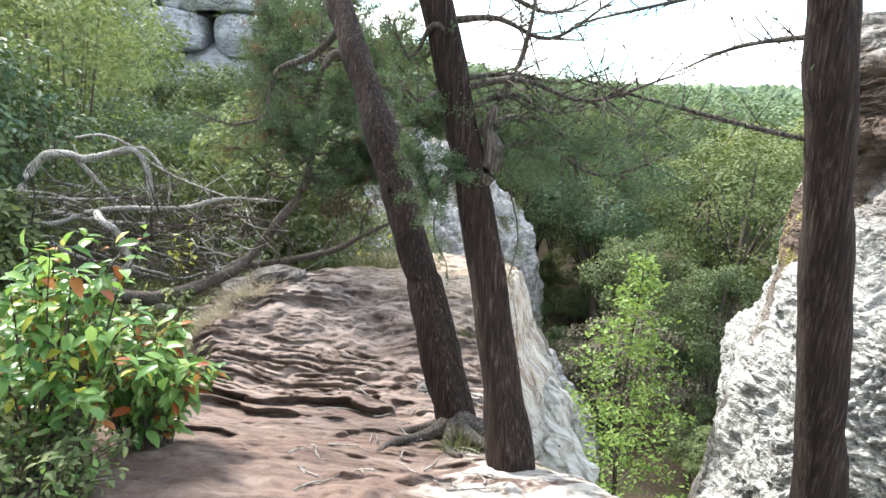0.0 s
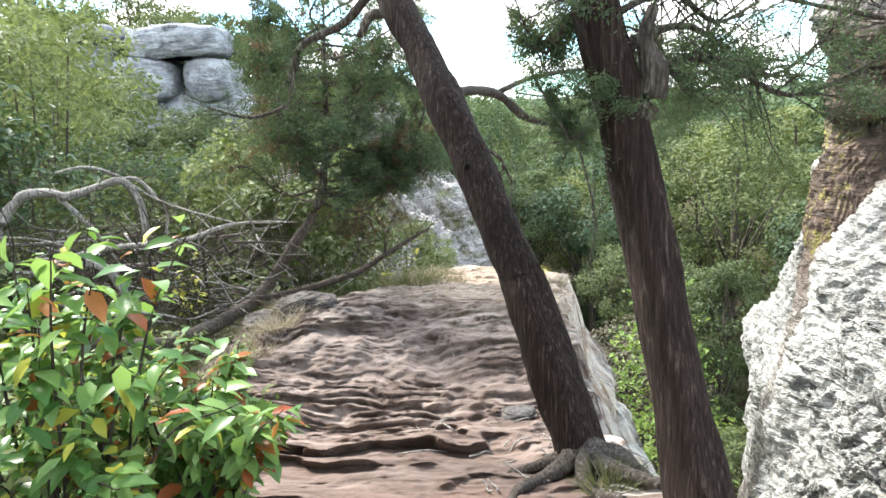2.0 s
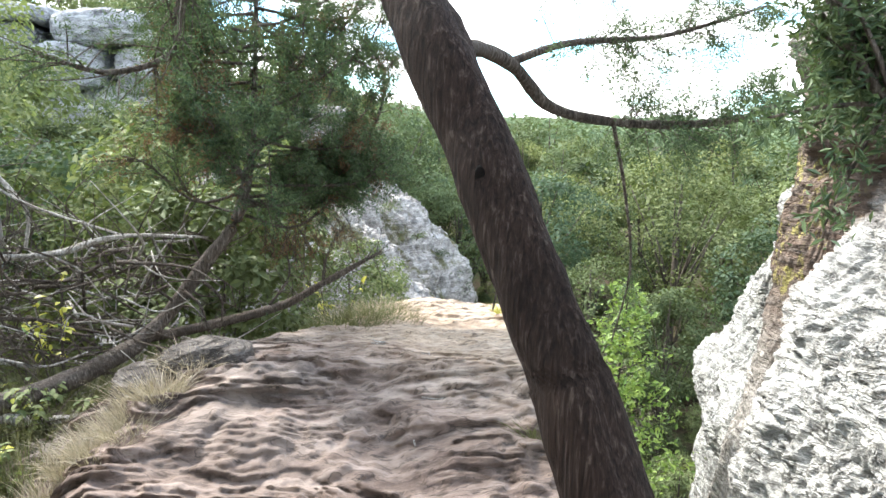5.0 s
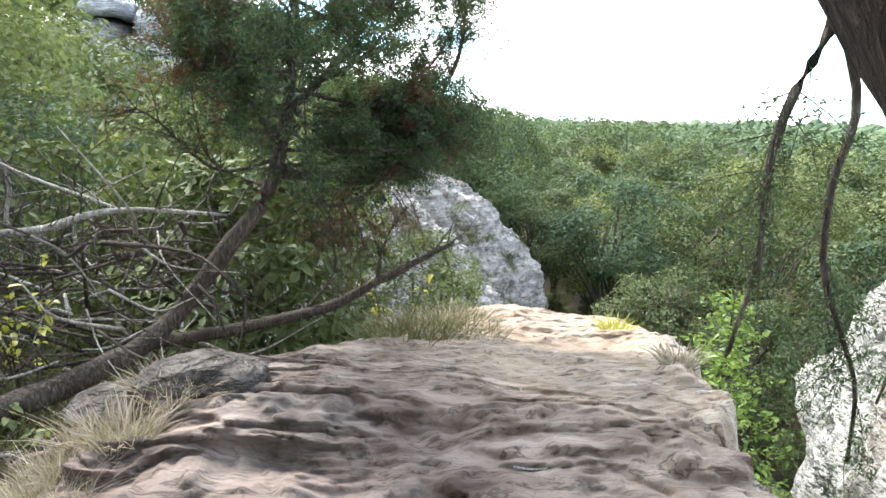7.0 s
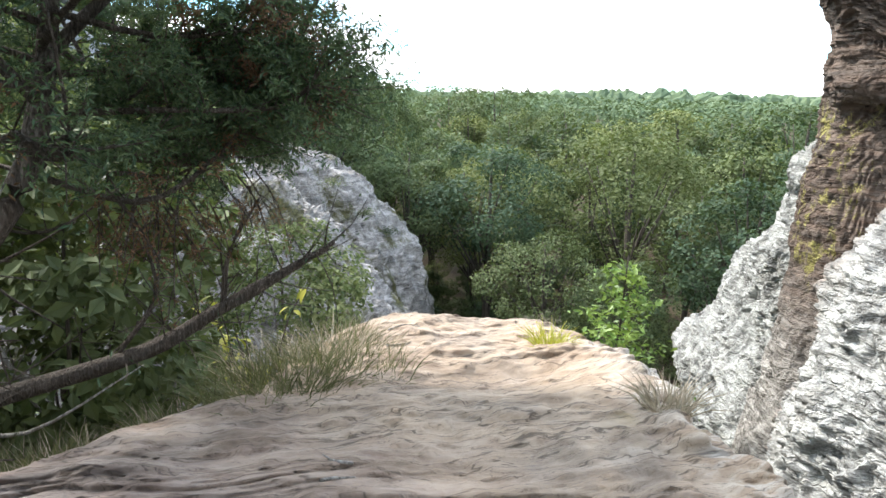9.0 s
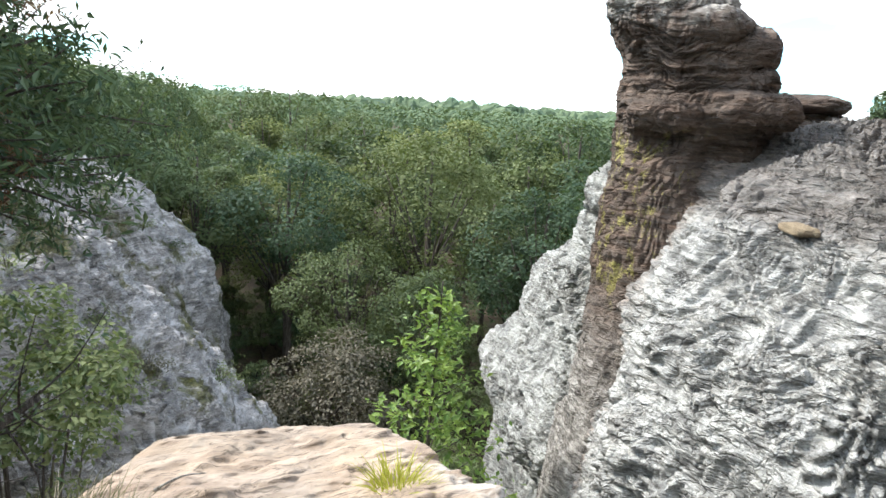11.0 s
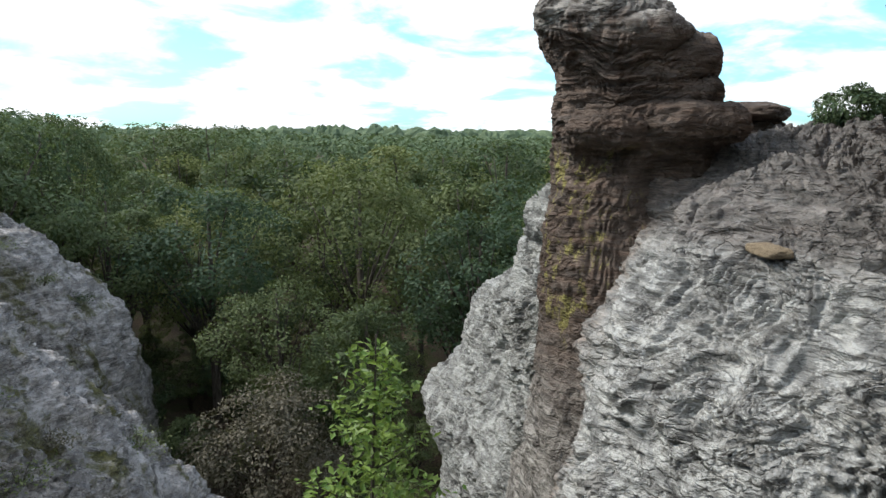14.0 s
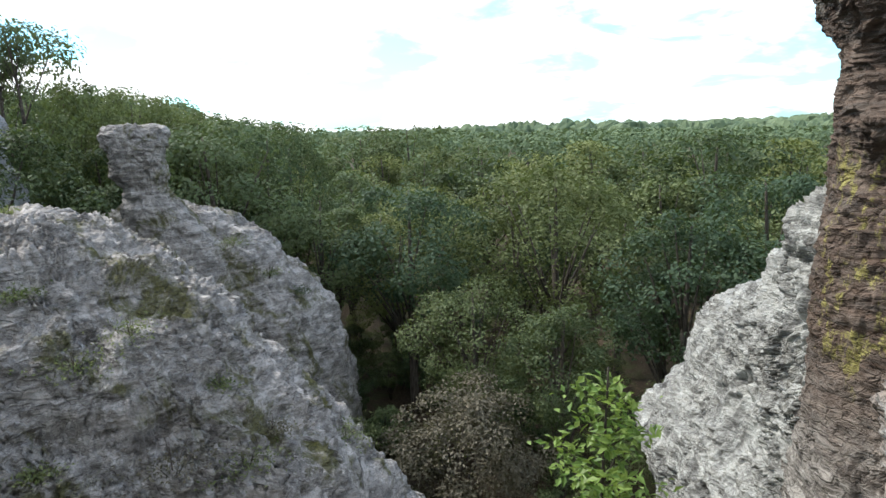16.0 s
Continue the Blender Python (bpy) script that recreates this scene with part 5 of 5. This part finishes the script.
    for pts in ([(-2.2, 7.75, -0.6), (-2.3, 7.6, -0.4), (-2.15, 7.7, -0.25)], [(-2.0, 7.78, -0.4), (-1.8, 7.7, -0.6), (-1.85, 7.65, -0.95)], [(-2.1, 7.7, -0.5), (-1.95, 7.6, -0.6), (-1.9, 7.6, -0.85)], [(-1.5, 8.2, -0.8), (-1.3, 8.2, -0.5), (-1.35, 8.25, -0.2)], [(-1.0, 8.2, -0.58), (-0.95, 8.2, -0.3), (-0.8, 8.25, -0.05)], [(-2.7, 7.0, -0.9), (-2.5, 7.2, -1.0), (-2.2, 7.5, -1.15)]):
        line = curve_through(local(pts, base), 9)
        wood.main(line, [0.016, 0.004], 6, 0.2, 5)
        sprigs(wood, green, line, rng, 14, 0.22, 0, 0.03, 0.1)
    wood.close()
    solid("foliage", green.mesh("foliage", False), JUNIPER_LEAF, root, "dense green scaly sprays")
    solid("dead_foliage", brown.mesh("dead_foliage", False), BROWN_LEAF, root, "withered rusty brown sprays")
    tagged(root, "bent juniper with bare lower limbs and green crown", "juniper tree")


build_juniper()


def build_dead_tree():
    """The fallen grey tree: bleached arching limbs and a tangle of twigs."""
    rng = np.random.default_rng(43)
    root = new("dead_tree")
    base = Vector((-5.2, 7.7, -1.4))
    root.matrix_basis = Matrix.Translation(base)
    wood, twig = Branches(root, "limb", DEAD_WOOD), Bag()
    lines = [([(-5.3, 7.8, -1.3), (-5.14, 7.8, -0.18), (-4.83, 7.8, 0.33), (-4.5, 7.8, 0.4), (-4.3, 7.8, 0.35), (-3.95, 7.8, 0.44), (-3.69, 7.8, 0.48), (-3.55, 7.8, 0.25), (-3.52, 7.8, -0.14)], 0.062, 0.03),
             ([(-3.9, 7.8, 0.44), (-3.6, 7.85, 0.5), (-3.4, 7.85, 0.3), (-3.28, 7.8, 0.12), (-3.33, 7.8, -0.16)], 0.025, 0.012),
             ([(-4.4, 7.85, 0.6), (-4.06, 7.8, 0.65), (-3.75, 7.8, 0.55), (-3.45, 7.8, 0.32), (-3.17, 7.7, 0.2), (-2.8, 7.65, 0.08), (-2.5, 7.6, -0.01)], 0.016, 0.008),
             ([(-5.5, 7.5, -0.4), (-5.08, 7.6, -0.37), (-4.67, 7.6, -0.43), (-4.03, 7.6, -0.22), (-3.08, 7.6, -0.16), (-2.7, 7.6, -0.05), (-2.4, 7.6, -0.01), (-1.86, 7.6, -0.03)], 0.05, 0.01),
             ([(-4.0, 7.4, -0.22), (-3.69, 6.9, -0.19), (-3.51, 6.9, -0.34), (-3.41, 6.9, -0.69), (-3.54, 6.9, -0.85), (-4.13, 6.8, -1.2), (-4.5, 6.7, -1.5)], 0.045, 0.03),
             ([(-3.41, 6.9, -0.69), (-3.1, 6.9, -0.76), (-2.83, 6.9, -0.81), (-2.6, 7.0, -0.75)], 0.016, 0.006),
             ([(-3.04, 6.5, -0.98), (-2.77, 6.5, -1.03), (-2.47, 6.5, -1.01), (-2.3, 6.55, -0.98)], 0.04, 0.022),
             ([(-4.4, 7.8, 0.35), (-4.2, 7.9, 0.05), (-4.1, 8.0, -0.2), (-4.0, 8.1, -0.5)], 0.03, 0.015),
             ([(-4.7, 7.7, -0.3), (-4.2, 8.1, -0.5), (-3.6, 8.5, -0.6), (-3.0, 8.6, -0.8)], 0.03, 0.01),
             ([(-5.0, 7.6, -0.5), (-4.3, 7.4, -0.75), (-3.7, 7.4, -0.9), (-3.2, 7.5, -1.05)], 0.03, 0.01),
             ([(-4.9, 7.6, -0.1), (-4.3, 7.7, -0.12), (-3.9, 7.8, -0.1)], 0.014, 0.006)]
    for k, (pts, r0, r1) in enumerate(lines):
        line = curve_through(local(pts, base), 34)
        wood.main(line, [r0, (r0 + r1) / 2, r1], 11, 0.16, 60 + k)
        sprigs(twig, twig, line, rng, 26, 0.5, 0, 0.03, 0.15, 0.15)
    pale = Bag()
    for k in range(340):
        c = np.array([rng.uniform(-5.2, -2.2), rng.uniform(7.2, 9.0), rng.uniform(-1.2, -0.1)]) - np.array(base)
        d = unit(np.array([rng.normal(), rng.normal() * 0.6, rng.normal() * 0.5]))
        ln = rng.uniform(0.3, 1.1)
        line = curve_through([c, c + d * ln * 0.5 + rng.normal(size=3) * 0.07, c + d * ln + rng.normal(size=3) * 0.1], 9)
        (pale if k % 3 == 0 else twig).tube(line, [rng.uniform(0.006, 0.018), 0.003], 5)
        if k % 3 == 1:
            sprigs(twig, twig, line, rng, 5, 0.25, 0, 0.03, 0.1)
    wood.close()
    tagged(limb(root, "pale_twig_tangle", pale, DEAD_WOOD, "bleached tangled twigs"), kind="stuff")
    tagged(limb(root, "twig_tangle", twig, TWIG, "thin grey-brown tangled twigs"), kind="stuff")
    tagged(root, "fallen dead tree with bleached grey arching limbs and tangled twigs", "dead tree")


build_dead_tree()


# ---- bushes, grass and small things by the path ----
def on_ledge(x, y):
    return max(float(ledge_z(np.array([x]), np.array([y]))[0]), float(ground_z(x, y)))


def broad_leaf(bag, at, along, up, size, rng):
    """One folded, pointed leaf with a bent midrib."""
    d = unit(np.array(along, float))
    w = unit(np.cross(d, np.array(up, float) + rng.normal(size=3) * 0.2))
    n = np.cross(w, d)
    s = size
    v = [at, at + d * s * 0.3 + w * s * 0.24 + n * s * 0.06, at + d * s * 0.32 - n * s * 0.02, at + d * s * 0.3 - w * s * 0.24 + n * s * 0.06,
         at + d * s * 0.68 + w * s * 0.2 + n * s * 0.0, at + d * s * 0.68 - n * s * 0.08, at + d * s * 0.68 - w * s * 0.2 + n * s * 0.0, at + d * s - n * s * 0.22]
    bag.put(np.array(v), [(1, 2, 5, 4), (2, 3, 6, 5)], [(0, 2, 1), (0, 3, 2), (4, 5, 7), (5, 6, 7)])


def leafy_bush(name, where, reach, stems, leaves, size, mats, seed, label, category="bush", height=1.0, lean=(0, 0)):
    rng = np.random.default_rng(seed)
    root = new(name)
    root.matrix_basis = Matrix.Translation(where)
    wood, bags = Bag(), [Bag() for _ in mats]
    for k in range(stems):
        a = rng.uniform(0, 6.283)
        r = reach * rng.uniform(0.3, 1.0)
        tip = np.array([math.cos(a) * r + lean[0] * rng.uniform(0.3, 1), math.sin(a) * r + lean[1] * rng.uniform(0.3, 1), height * rng.uniform(0.45, 1.05)])
        foot = np.array([math.cos(a), math.sin(a), 0]) * reach * 0.15
        line = curve_through([foot + (0, 0, -0.05), (foot + tip) / 2 + np.array([0, 0, 0.18 * height]), tip], 12)
        wood.tube(line, [0.004 + 0.003 * height, 0.0015], 5)
        for j in range(leaves):
            q = line[int(rng.uniform(0.3, 1) * 11)] + rng.normal(size=3) * 0.05 * reach
            al = unit(rng.normal(size=3) * np.array([1, 1, 0.5]) + np.array([0, 0, -0.35]))
            b = bags[0] if rng.uniform() < 0.86 or len(bags) == 1 else bags[1 + int(rng.integers(len(bags) - 1))]
            broad_leaf(b, q, al, (0, 0, 1), size * rng.uniform(0.5, 1.2), rng)
    tagged(solid("brushwood", wood.mesh("brushwood"), TWIG, root), kind="stuff")
    for m, b in zip(mats, bags):
        if b.v:
            solid("foliage", b.mesh("foliage"), m, root)
    tagged(root, label, category)
    return root


leafy_bush("broadleaf_bush", (-1.65, 2.5, -0.35), 0.52, 30, 30, 0.09, [BUSH_LEAF, RED_LEAF, YELLOW_LEAF], 71, "broad-leaved green bush with a few red autumn leaves", height=1.15, lean=(0.15, 0))
leafy_bush("broadleaf_bush", (-1.36, 2.8, -0.42), 0.3, 22, 32, 0.095, [BUSH_LEAF, RED_LEAF], 72, "broad-leaved green bush overhanging the path", height=0.8, lean=(0.12, 0.05))
leafy_bush("broadleaf_bush", (-2.3, 2.9, -0.4), 0.6, 40, 36, 0.06, [PALE_LEAF, YELLOW_LEAF], 73, "yellow-green undergrowth bush beside the path", height=0.8)
leafy_bush("broadleaf_bush", (-1.75, 3.4, -0.85), 0.4, 40, 36, 0.05, [PALE_LEAF, BUSH_LEAF], 74, "low yellow-green undergrowth at the path's edge", height=0.55)
leafy_bush("undergrowth_bush", (-1.45, 2.9, -0.45), 0.36, 44, 34, 0.045, [PALE_LEAF, YELLOW_LEAF], 78, "fine pale green undergrowth by the path", height=0.75)
leafy_bush("undergrowth_bush", (-1.95, 2.3, -0.35), 0.5, 50, 34, 0.05, [PALE_LEAF, BUSH_LEAF], 79, "fine yellow-green undergrowth under the bush", height=0.65)
leafy_bush("undergrowth_bush", (-1.55, 2.1, -0.3), 0.45, 50, 34, 0.045, [PALE_LEAF, BUSH_LEAF], 77, "fine yellow-green undergrowth by the path", height=0.5)
for k, (x, y) in enumerate([(-2.8, 5.9), (-3.3, 5.5), (-2.7, 6.6), (-3.8, 6.0), (-3.2, 6.9), (-4.4, 5.6), (-2.75, 5.2), (-3.1, 4.9), (-3.5, 5.3), (-2.6, 4.7), (-3.0, 6.2), (-3.6, 6.5), (-4.0, 5.2)]):
    leafy_bush("weed_plant", (x, y, on_ledge(x, y)), 0.34, 16, 12, 0.065, [PALE_LEAF, FOREST_LEAF, YELLOW_LEAF], 300 + k, "leafy green weeds among dead twigs on the slope", "weed", 0.42)
leafy_bush("yellow_sprout", (-3.0, 7.4, -1.2), 0.4, 7, 9, 0.085, [YELLOW_LEAF, BUSH_LEAF], 75, "thin sprout with yellow-green leaves among dead branches", "sprout", 0.95)
leafy_bush("yellow_sprout", (-0.9, 8.5, -1.3), 0.35, 8, 8, 0.08, [YELLOW_LEAF, PALE_LEAF], 76, "small yellow-green sprout behind the ledge", "sprout", 0.75)


def shrub(name, x, y, z, h, r, mat, seed, label, leaf=0.09, clumps=34, per=150, low=0.12):
    t = broad_tree(h, r, clumps, per, leaf, mat, seed, low, TWIG, 0.007)
    t.name = name
    t.matrix_basis = pose(x, y, z, 0, 0, seed * 37)
    return tagged(t, label, "shrub")


for k, (x, y, h, r, mat) in enumerate([(-6.8, 9.2, 3.4, 1.5, JUNIPER_LEAF), (-4.8, 10.8, 1.6, 1.5, FOREST_LEAF), (-3.0, 11.0, 2.6, 1.3, PALE_LEAF), (-7.5, 12.5, 5.0, 2.0, PALE_LEAF), (-5.2, 13.5, 2.1, 1.9, FOREST_LEAF), (-2.4, 9.6, 1.7, 1.0, FOREST_LEAF), (-8.8, 7.6, 4.2, 1.8, FOREST_LEAF), (-9.5, 10.5, 5.5, 2.2, PALE_LEAF), (-5.8, 7.0, 1.8, 1.0, PALE_LEAF), (-4.6, 5.0, 1.2, 0.9, FOREST_LEAF), (-6.6, 4.8, 2.6, 1.4, PALE_LEAF), (-3.6, 3.2, 1.6, 0.9, FOREST_LEAF), (-5.4, 2.4, 3.0, 1.5, FOREST_LEAF)]):
    z = float(ground_z(x, y))
    low = 0.1
    if y > 8.9:
        low = max(0.1, 1 - 3.2 / (h - 1.2 - z))
        h = h - 1.2 - z
    shrub("shrub", x, y, z - 0.15, h, r * 1.15, mat, 500 + k, ("feathery pale green shrub" if mat is PALE_LEAF else "dense dark green shrub") + " on the slope beside the path", 0.13, 70, 100, low)

shrub("rim_shrub", -0.75, 10.5, float(ground_z(-0.75, 10.5)) - 0.15, -0.35 - float(ground_z(-0.75, 10.5)), 0.75, PALE_LEAF, 530, "feathery pale green shrub below the ledge's end", 0.06, 60, 130, 0.66)
shrub("saddle_juniper", 13.0, 12.3, 0.3, 1.2, 0.55, JUNIPER_LEAF, 540, "small dark juniper on the rock saddle", 0.07, 60, 120, 0.02)
leafy_bush("saddle_bush", (11.6, 11.2, -0.5), 0.4, 16, 20, 0.11, [PALE_LEAF, YELLOW_LEAF], 541, "yellow-green bush in the cleft between rocks", height=0.8)


def grass_tuft(name, x, y, z, r, h, count, mat, seed, label, width=0.003):
    rng = np.random.default_rng(seed)
    a = rng.uniform(0, 6.283, count)
    rad = r * np.sqrt(rng.uniform(0, 1, count))
    foot = np.stack([np.cos(a) * rad, np.sin(a) * rad, np.full(count, -0.03)], -1)
    out = np.stack([np.cos(a), np.sin(a), np.zeros(count)], -1) * rng.uniform(0.0, 1.2, (count, 1)) * h + rng.normal(size=(count, 3)) * 0.4 * h
    tip = foot + out
    tip[:, 2] = h * rng.uniform(0.35, 1.0, count)
    mid = foot * 0.55 + tip * 0.45 + np.array([0, 0, 0.16 * h])
    w = unit(np.cross(tip - foot, rng.normal(size=(count, 3)))) * width
    v = np.stack([foot - w, foot + w, mid + w * 0.8, mid - w * 0.8, tip], 1).reshape(-1, 3)
    i = np.arange(count)[:, None] * 5
    ob = solid(name, mesh_of(name, v, i + [0, 1, 2, 3], i + [3, 2, 4]), mat)
    ob.matrix_basis = Matrix.Translation((x, y, z))
    return tagged(ob, label, "grass", kind="stuff")


for k in range(15):
    f = k / 14
    x, y = -2.32 + 0.5 * f + 0.1 * math.sin(k * 4.1), 5.2 + 1.15 * f + 0.06 * math.cos(k * 2.7)
    grass_tuft("dry_grass", x, y, on_ledge(x, y) - 0.02, 0.13, 0.10 + 0.07 * (k * 7 % 5) / 4, 300, DRY_GRASS, 800 + k, "matted straw-coloured dry grass at the ledge rim", 0.0022)
for k in range(26):
    f = k / 25
    x, y = -2.3 + 1.9 * f + 0.16 * math.sin(k * 5), 7.3 + 1.0 * f + 0.2 * math.cos(k * 3)
    grass_tuft("green_grass", x, y, on_ledge(x, y), 0.3, 0.10 + 0.06 * (k * 5 % 7) / 6, 330, DRY_GRASS if k % 4 == 3 else GREEN_GRASS, 840 + k, "wispy green grass along the rock ledge", 0.0022)
for k, (x, y) in enumerate([(-2.6, 6.9), (-2.9, 7.1), (-2.5, 5.6), (-2.5, 4.3), (-3.3, 4.8), (-2.2, 3.9), (-3.6, 7.2), (-2.0, 2.2), (-2.8, 5.0), (-3.2, 5.3), (-2.7, 6.1), (-3.2, 5.9), (-3.7, 5.7), (-2.9, 4.6), (-3.6, 4.6), (-4.1, 6.2), (-3.4, 6.5), (-2.55, 5.1)]):
    grass_tuft("green_grass", x, y, on_ledge(x, y), 0.42, 0.34, 700, GREEN_GRASS, 870 + k, "ragged green grass and weeds on the slope")
for k, (x, y, mat) in enumerate([(0.78, 8.35, YELLOW_LEAF), (0.8, 7.15, DRY_GRASS), (0.35, 5.6, GREEN_GRASS), (0.2, 3.35, GREEN_GRASS)]):
    grass_tuft("edge_grass", x, y, on_ledge(x, y), 0.09, 0.12, 160, mat, 890 + k, "little grass clump in a crack of the ledge")


def boulder(name, x, y, z, sx, sy, sz, mat, seed, label, turn=0, flat=3.0):
    lv = [(-1, 0, 0, 0.6, 0.6, 0, flat), (-0.7, 0, 0, 0.95, 0.95, 0, flat), (0, 0, 0, 1.0, 1.0, 0, flat), (0.6, 0.03, 0, 0.9, 0.9, 0, flat), (0.92, 0.05, 0, 0.55, 0.6, 0, flat), (1.0, 0.05, 0, 0.2, 0.2, 0, 2)]
    ob = loft_rock(name, lv, mat, label, "rock", 44, 26, (0.1, 0.1, 0.7), 0, (0.22, 0.08, 0.04), seed, kind="thing")
    del ob["kind"]
    ob.matrix_basis = pose(x, y, z, 0, 0, turn) @ Matrix.Diagonal((sx, sy, sz, 1))
    return ob


boulder("dark_boulder", -1.66, 6.5, -0.68, 0.3, 0.2, 0.17, DARK_ROCK, 901, "low dark grey boulder bedded in the ledge", 15)
boulder("dark_boulder", -1.98, 6.45, -0.78, 0.24, 0.2, 0.14, DARK_ROCK, 902, "low dark grey boulder bedded in the ledge rim", 40)
boulder("edge_stone", 0.36, 5.85, -1.02, 0.13, 0.1, 0.07, DARK_ROCK, 903, "dark mossy stone at the broken rim", 30)
boulder("edge_stone", 0.48, 5.35, -1.08, 0.1, 0.09, 0.06, PILLAR_ROCK, 904, "pale stone at the broken rim", 70)
boulder("edge_stone", 0.4, 4.9, -1.05, 0.14, 0.1, 0.08, DARK_ROCK, 905, "grey stone at the broken rim", 10)
boulder("edge_stone", 0.0, 4.75, -0.98, 0.12, 0.09, 0.07, DARK_ROCK, 906, "dark stone beside the leaning cedar", 10)
boulder("loose_stone", 8.42, 11.28, -0.8, 0.27, 0.17, 0.075, bark_material("tan_stone", (0.16, 0.12, 0.08), (0.34, 0.27, 0.18), (0.5, 0.42, 0.3), 0.2, 1.0), 907, "loose tan stone block lying on the rock shoulder", 60, 7)
boulder("cap_slab", 12.7, 14.0, 1.02, 0.75, 0.6, 0.17, TOWER_ROCK, 908, "flat overhanging sandstone slab beside the tower", 20, 3)
boulder("cap_slab", 12.75, 14.0, 0.72, 0.6, 0.55, 0.2, TOWER_ROCK, 909, "flat sandstone slab under the cap slab", 50, 3)
boulder("cap_slab", 12.3, 14.1, 0.45, 1.3, 0.8, 0.3, TOWER_ROCK, 910, "broad sandstone slab at the tower's foot", 10, 3)
boulder("cap_slab", *on_tower(-0.65, -0.05), 3.1, 0.62, 0.5, 0.06, TOWER_ROCK, 911, "thin flat cap slab on the tower's head", 25, 3)


def debris():
    rng = np.random.default_rng(95)
    for k in range(46):
        x, y = rng.uniform(-0.7, 0.35), rng.uniform(2.5, 4.4)
        if k > 34:
            x, y = rng.uniform(-1.2, 0.6), rng.uniform(4.6, 8.8)
        ln, a = rng.uniform(0.08, 0.3), rng.uniform(0, 3.14)
        pts = []
        for f in (-0.5, -0.1, 0.2, 0.5):
            px, py = x + math.cos(a) * ln * f + rng.normal() * 0.01, y + math.sin(a) * ln * f + rng.normal() * 0.01
            pts.append((px, py, on_ledge(px, py) + 0.006))
        b = Bag()
        b.tube(curve_through(local(pts, Vector((x, y, 0))), 9), [0.006, 0.004, 0.0025], 5)
        ob = solid("fallen_twig", b.mesh("fallen_twig"), DEAD_WOOD)
        ob.matrix_basis = Matrix.Translation((x, y, 0))
        tagged(ob, "thin bleached twig lying on the path", "twig", "twigs on the path")


debris()


# ---- growth on the far domes ----
from mathutils.bvhtree import BVHTree


def tree_of(ob):
    me = ob.data
    return BVHTree.FromPolygons([v.co for v in me.vertices], [p.vertices for p in me.polygons])


def dome_growth():
    rng = np.random.default_rng(97)
    domes = [(ob, tree_of(ob)) for ob in scene.objects if ob.name.startswith("rock_slab")]
    spots = [(-3.6, 29.0), (-1.2, 27.6), (0.8, 28.4), (-5.2, 30.5), (-2.2, 30.2), (-6.4, 32.0), (0.2, 30.6), (-7.8, 34.5), (-4.6, 27.4), (1.8, 30.0), (3.6, 50.6), (5.4, 51.0), (1.5, 50.2), (-8.6, 36.4), (-6.8, 37.2), (4.8, 33.2)]
    for k, (x, y) in enumerate(spots):
        hits = [t.ray_cast(Vector((x, y, 20)), Vector((0, 0, -1)))[0] for _, t in domes]
        z = max([h.z for h in hits if h], default=None)
        if z is None:
            continue
        bag, wood = Bag(), Bag()
        n = 420
        size = rng.uniform(0.35, 0.75)
        at = rng.normal(size=(n, 3)) * np.array([size, size * 0.7, size * 0.28]) + np.array([0, 0, size * 0.3])
        bag.leaves(at, 0.12, rng, None, 0.5, 0.5)
        for j in range(7):
            tip = rng.normal(size=3) * size * 0.6
            tip[2] = abs(tip[2]) + 0.2
            wood.tube(curve_through([(0, 0, -0.4), tip * 0.5, tip], 5), [0.02, 0.006], 4)
        root = new("dome_bush")
        root.matrix_basis = pose(x, y, z, 0, 0, 20 * k)
        tagged(solid("brushwood", wood.mesh("brushwood"), TWIG, root), kind="stuff")
        solid("foliage", bag.mesh("foliage", False), (PALE_LEAF, RUSTY_LEAF, YELLOW_LEAF, FOREST_LEAF)[k % 4 if k % 4 != 2 else 0], root)
        tagged(root, "low scrubby bush rooted on the rock dome", "bush", "bushes on the domes")


dome_growth()
